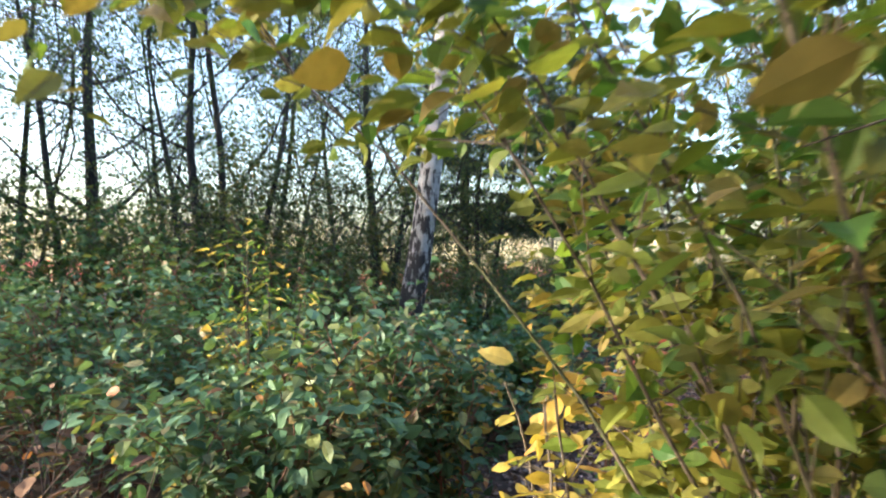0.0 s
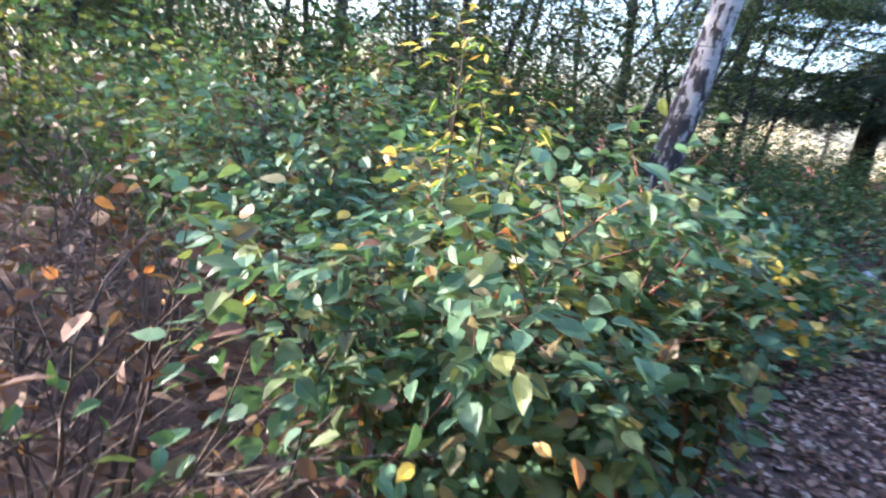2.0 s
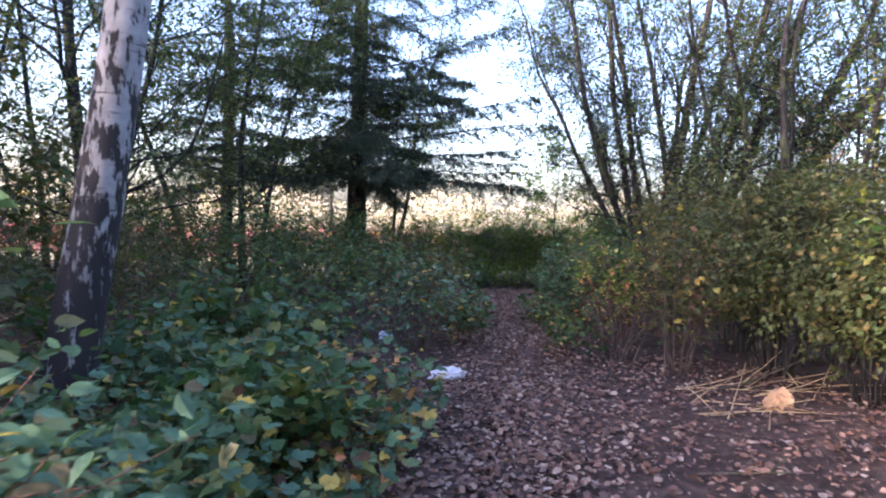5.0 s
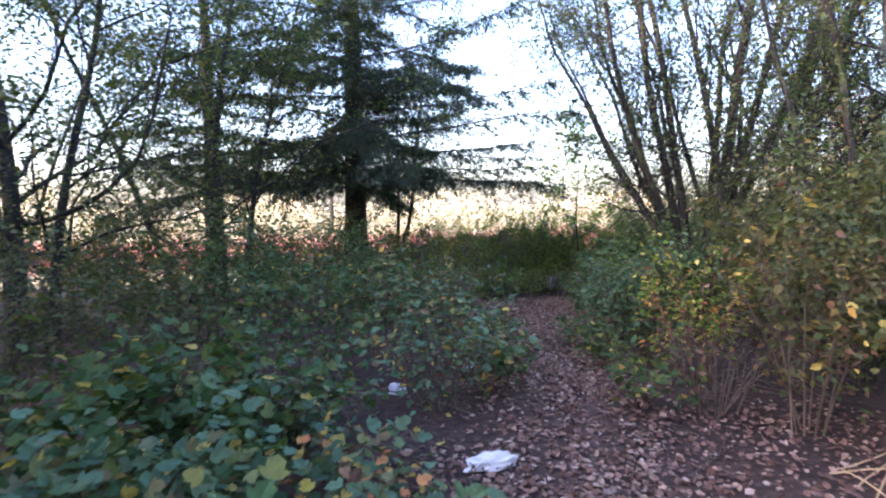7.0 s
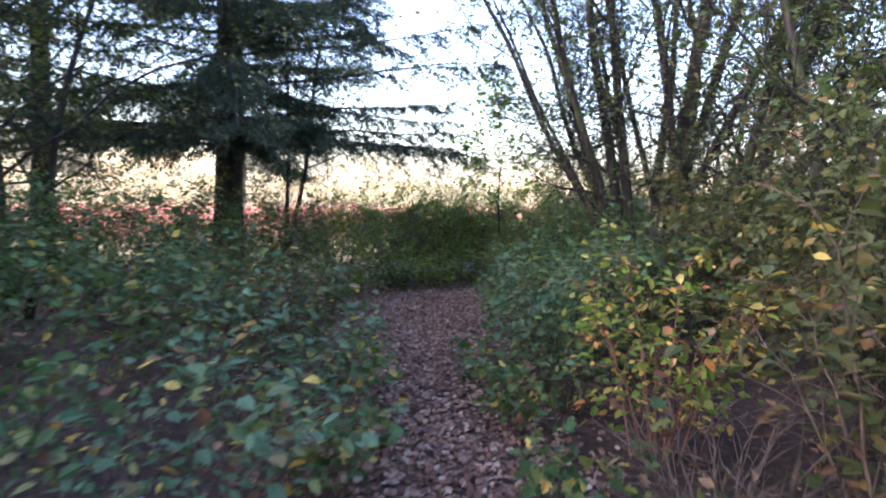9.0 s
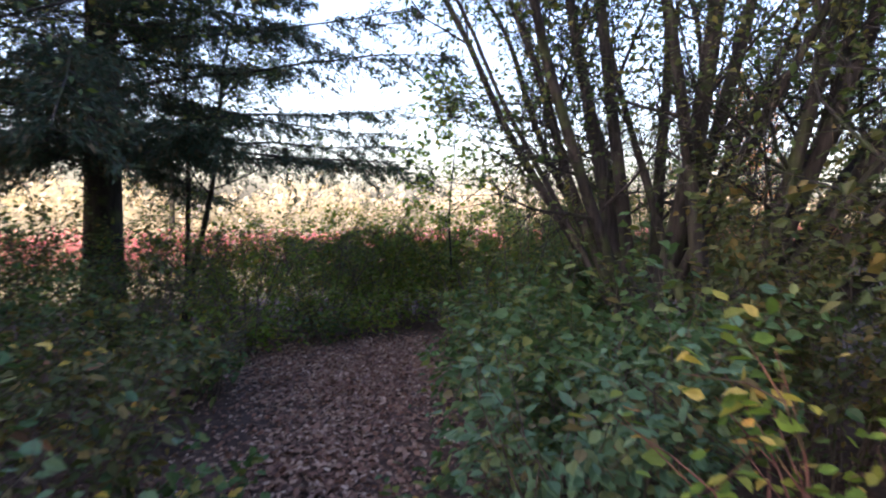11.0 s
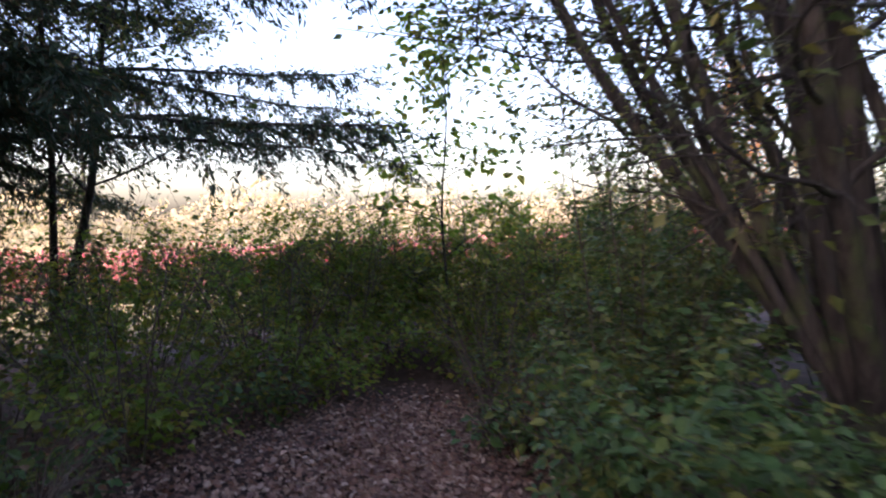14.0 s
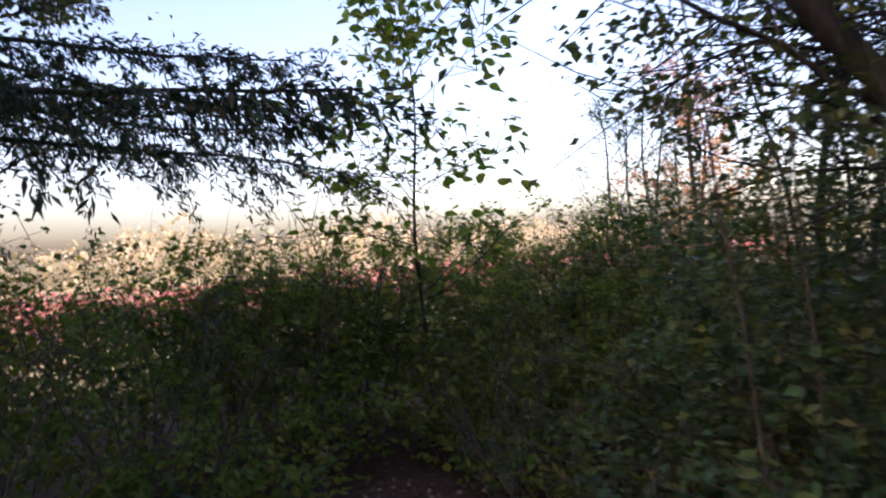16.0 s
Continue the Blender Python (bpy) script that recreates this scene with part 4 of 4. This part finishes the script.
# ---- bushes closing the end of the path ----
END = "bushes at the end of the path"
for x, y, h, r, mt, n in ((3.6, 14.0, 1.15, 0.9, OLIVE, 1800), (4.9, 15.2, 1.25, 1.0, FRESH, 2000), (6.1, 15.9, 1.35, 1.0, FRESH, 2800), (7.4, 16.9, 1.45, 1.1, FRESH, 2800), (8.7, 17.3, 1.5, 1.1, FRESH, 2600),
                          (9.9, 16.0, 1.5, 1.1, FRESH, 2200), (9.2, 14.4, 1.5, 1.0, FRESH, 2600), (8.2, 13.9, 1.1, 0.8, GREEN, 1800), (5.4, 17.3, 1.45, 1.2, FRESH, 2400), (10.8, 13.2, 1.9, 1.1, OLIVE, 2400), (4.2, 16.4, 1.4, 1.0, GREEN, 2000), (6.7, 18.2, 1.45, 1.2, GREEN, 2000), (8.2, 18.6, 1.35, 1.1, FRESH, 1500), (7.9, 15.0, 1.0, 0.7, GREEN, 1100), (7.0, 13.7, 0.8, 0.6, GREEN, 800), (4.1, 13.3, 0.65, 0.6, GREEN, 600), (8.3, 17.5, 1.9, 1.1, FRESH, 4200), (9.4, 16.9, 1.95, 1.1, FRESH, 4200), (7.4, 17.9, 1.55, 1.0, FRESH, 3400), (10.0, 15.2, 1.8, 1.1, GREEN, 3600), (9.0, 15.2, 1.2, 0.8, FRESH, 2200), (10.7, 16.8, 2.0, 1.2, FRESH, 3600), (8.6, 16.0, 1.0, 0.7, FRESH, 1600)):
    shrub("meadow_edge_bush", x, y, h * (1.22 if y > 14.8 else 1.0), r, "feathery green bush at the end of the path", mt, 13, int(n * 1.55), 0.06, "leaf", extra=((int(n * 0.2), OLIVE, 0.05, ""), (int(n * 0.2), mt, 0.1, "larger leaves"), (int(n * 0.25), YELLOWGREEN, 0.06, "yellowing leaves")), group=END, clear=0.16, taper=True)


for x, y, h, r, mt in ((4.3, 14.6, 0.45, 0.5, GREEN), (5.0, 15.3, 0.4, 0.5, FRESH), (5.9, 15.5, 0.45, 0.5, GREEN), (6.7, 15.9, 0.5, 0.5, FRESH), (7.2, 13.6, 0.45, 0.5, GREEN), (7.9, 14.6, 0.5, 0.5, FRESH), (6.9, 12.9, 0.5, 0.5, BLUEGREEN),
                       (8.3, 15.5, 0.6, 0.5, FRESH), (3.7, 13.6, 0.45, 0.5, GREEN), (7.6, 16.4, 0.7, 0.5, FRESH), (3.0, 13.0, 0.4, 0.5, OLIVE), (8.3, 16.0, 0.7, 0.4, FRESH), (8.9, 15.6, 0.8, 0.5, GREEN)):
    shrub("bramble_patch", x, y, h, r, "low leafy bramble at the edge of the leaf litter", mt, 10, 420, 0.075, "oval", DEADTWIG, extra=((60, YELLOWGREEN, 0.07, ""), (40, BROWN, 0.06, "")), group=LOW, clear=0.12, thick=0.004, bare=0.0, droop=0.15, taper=True)

# ---- meadow, red scrub and far trees beyond the wood ----
def meadow():
    n = 16000
    x, y = rng.uniform(-25, 45, n), 29 + 32 * rng.uniform(size=n) ** 1.6
    pos = np.stack([x, y, slope(x, y)], 1)
    al = np.array([0, 0, 1.0]) + rng.normal(size=(n, 3)) * 0.25
    me = blades("meadow_grass", pos, al, rng.normal(size=(n, 3)), rng.uniform(0.35, 0.85, n), "grass")
    me.materials.append(DRYGRASS_AND_GLARE)
    tagged(new("meadow_grass", me), label="tall pale yellow dry meadow grass in sun", category="grass", kind="stuff")
    n = 40000
    x, y = rng.uniform(-30, 50, n), rng.uniform(27, 34, n)
    z = rng.uniform(0.1, 1.15, n) * (0.85 + 0.2 * np.sin(x * 1.7) * np.sin(y * 2.1 + x))
    pos = np.stack([x, y, z + slope(x, y)], 1)
    me = blades("red_scrub", pos, rng.normal(size=(n, 3)), rng.normal(size=(n, 3)), rng.uniform(0.08, 0.2, n), "leaf")
    me.materials.append(REDSCRUB)
    tagged(new("red_scrub", me), label="low band of red autumn scrub across the meadow", category="scrub", kind="stuff")


meadow()


def far_woods():
    """A band of autumn trees across the meadow, too far to tell apart, paled for sun glare."""
    n = 26000
    x, y = rng.uniform(-70, 130, n), rng.uniform(62, 80, n)
    top = 2.5 + 1.0 * np.sin(x * 0.31) + 0.7 * np.sin(x * 0.83 + 1) + 0.6 * np.sin(x * 1.9 + y * 0.4)
    pos = np.stack([x, y, np.maximum(top, 1.2) * rng.uniform(size=n) ** 0.8 * 1.2 + slope(x, y)], 1)
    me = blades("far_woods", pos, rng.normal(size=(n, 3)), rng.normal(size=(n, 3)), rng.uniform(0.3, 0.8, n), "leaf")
    # blown-out sunlight on these trees is put into the pale leaf colour
    me.materials.append(DRYGRASS_AND_GLARE)
    tagged(new("far_woods", me), label="far trees across the meadow, coloured pale for sun glare", category="woods", kind="stuff")


far_woods()
conifer("spruce", 9.0, 52, 9.0, 0.2, "pale distant spruce beyond the meadow", 3.0, 0.5, 30, 150, group="far trees")


# ---- small things on the ground ----
def crumpled(name, x, y, sx, sy, h, mat, label, category, seed):
    r = np.random.default_rng(seed)
    bm = bmesh.new()
    bmesh.ops.create_icosphere(bm, subdivisions=3, radius=1.0)
    for v in bm.verts:
        k = noise.noise(v.co * 2.1 + Vector((seed, 0, 0))) * 0.5 + noise.noise(v.co * 5.0) * 0.18
        v.co = Vector((v.co.x * sx * (1 + k), v.co.y * sy * (1 + k), max(0, (v.co.z + 0.35) * h * (1 + k))))
    me = bpy.data.meshes.new(name)
    bm.to_mesh(me)
    bm.free()
    me.materials.append(mat)
    ob = new(name, me)
    ob.location = (x, y, 0.006 + float(slope(x, y)))
    return tagged(ob, label=label, category=category)


crumpled("crumpled_paper", 2.1, 7.12, 0.15, 0.06, 0.06, PAPER, "crumpled white paper lying on the path", "litter", 3)
crumpled("crumpled_wrapper", 2.0, 8.68, 0.07, 0.06, 0.06, BLUEPAPER, "pale crumpled plastic wrapper among the brambles", "litter", 5)
crumpled("crumpled_wrapper", 2.88, 9.22, 0.07, 0.05, 0.05, BLUEPAPER, "small pale scrap of plastic among the brambles", "litter", 8)
crumpled("stone", 4.1, 5.75, 0.11, 0.09, 0.10, TANSTONE, "rounded tan stone lying on dry stalks", "stone", 11)


def stalks():
    for i in range(26):
        a = rng.normal(0.2, 0.5)
        wood = Wood()
        q = curve_pts((0, 0, 0), (np.cos(a), np.sin(a), 0.06), rng.uniform(0.5, 1.3), 7, wander=0.15, droop=0.08)
        q[:, 2] = np.abs(q[:, 2]) + 0.012
        wood.tube(q, np.linspace(0.006, 0.003, 7), 5)
        me = wood.mesh("dry_stalk")
        me.materials.append(STRAW)
        ob = new("dry_stalk", me)
        ob.location = (rng.uniform(3.4, 4.9), rng.uniform(5.3, 6.4), 0)
        tagged(ob, label="dry straw-coloured stalk lying on the ground", category="stalk", group="dry stalks beside the path")


stalks()


def fallen_branch(x, y, turn, length, radius):
    """A bare broken branch with a few side twigs, lying on the ground."""
    wood = Wood()
    q = curve_pts((0, 0, radius), (math.cos(turn), math.sin(turn), 0.03), length, 9, wander=0.12)
    q[:, 2] = np.abs(q[:, 2]) + radius
    wood.tube(q, np.linspace(radius, radius * 0.35, 9), 6, 0.06)
    for k in (3, 5, 6):
        w = curve_pts(q[k], (math.cos(turn + rng.choice((-0.8, 0.8))), math.sin(turn + 0.6), 0.25), length * 0.28, 5, wander=0.2)
        wood.tube(w, np.linspace(radius * 0.5, radius * 0.2, 5), 5)
    me = wood.mesh("fallen_branch")
    me.materials.append(DEADTWIG)
    ob = new("fallen_branch", me)
    ob.location = (x, y, float(slope(x, y)))
    tagged(ob, label="bare broken grey branch lying on fallen leaves", category="branch", group="fallen branches")


for row in ((2.35, 8.0, 2.2, 0.8, 0.009), (3.0, 6.6, 0.4, 0.6, 0.008), (3.9, 6.2, 0.15, 1.3, 0.011), (1.6, 6.4, 1.0, 0.7, 0.008), (4.9, 10.3, 0.7, 0.5, 0.007), (2.7, 5.0, -0.3, 0.6, 0.007)):
    fallen_branch(*row)
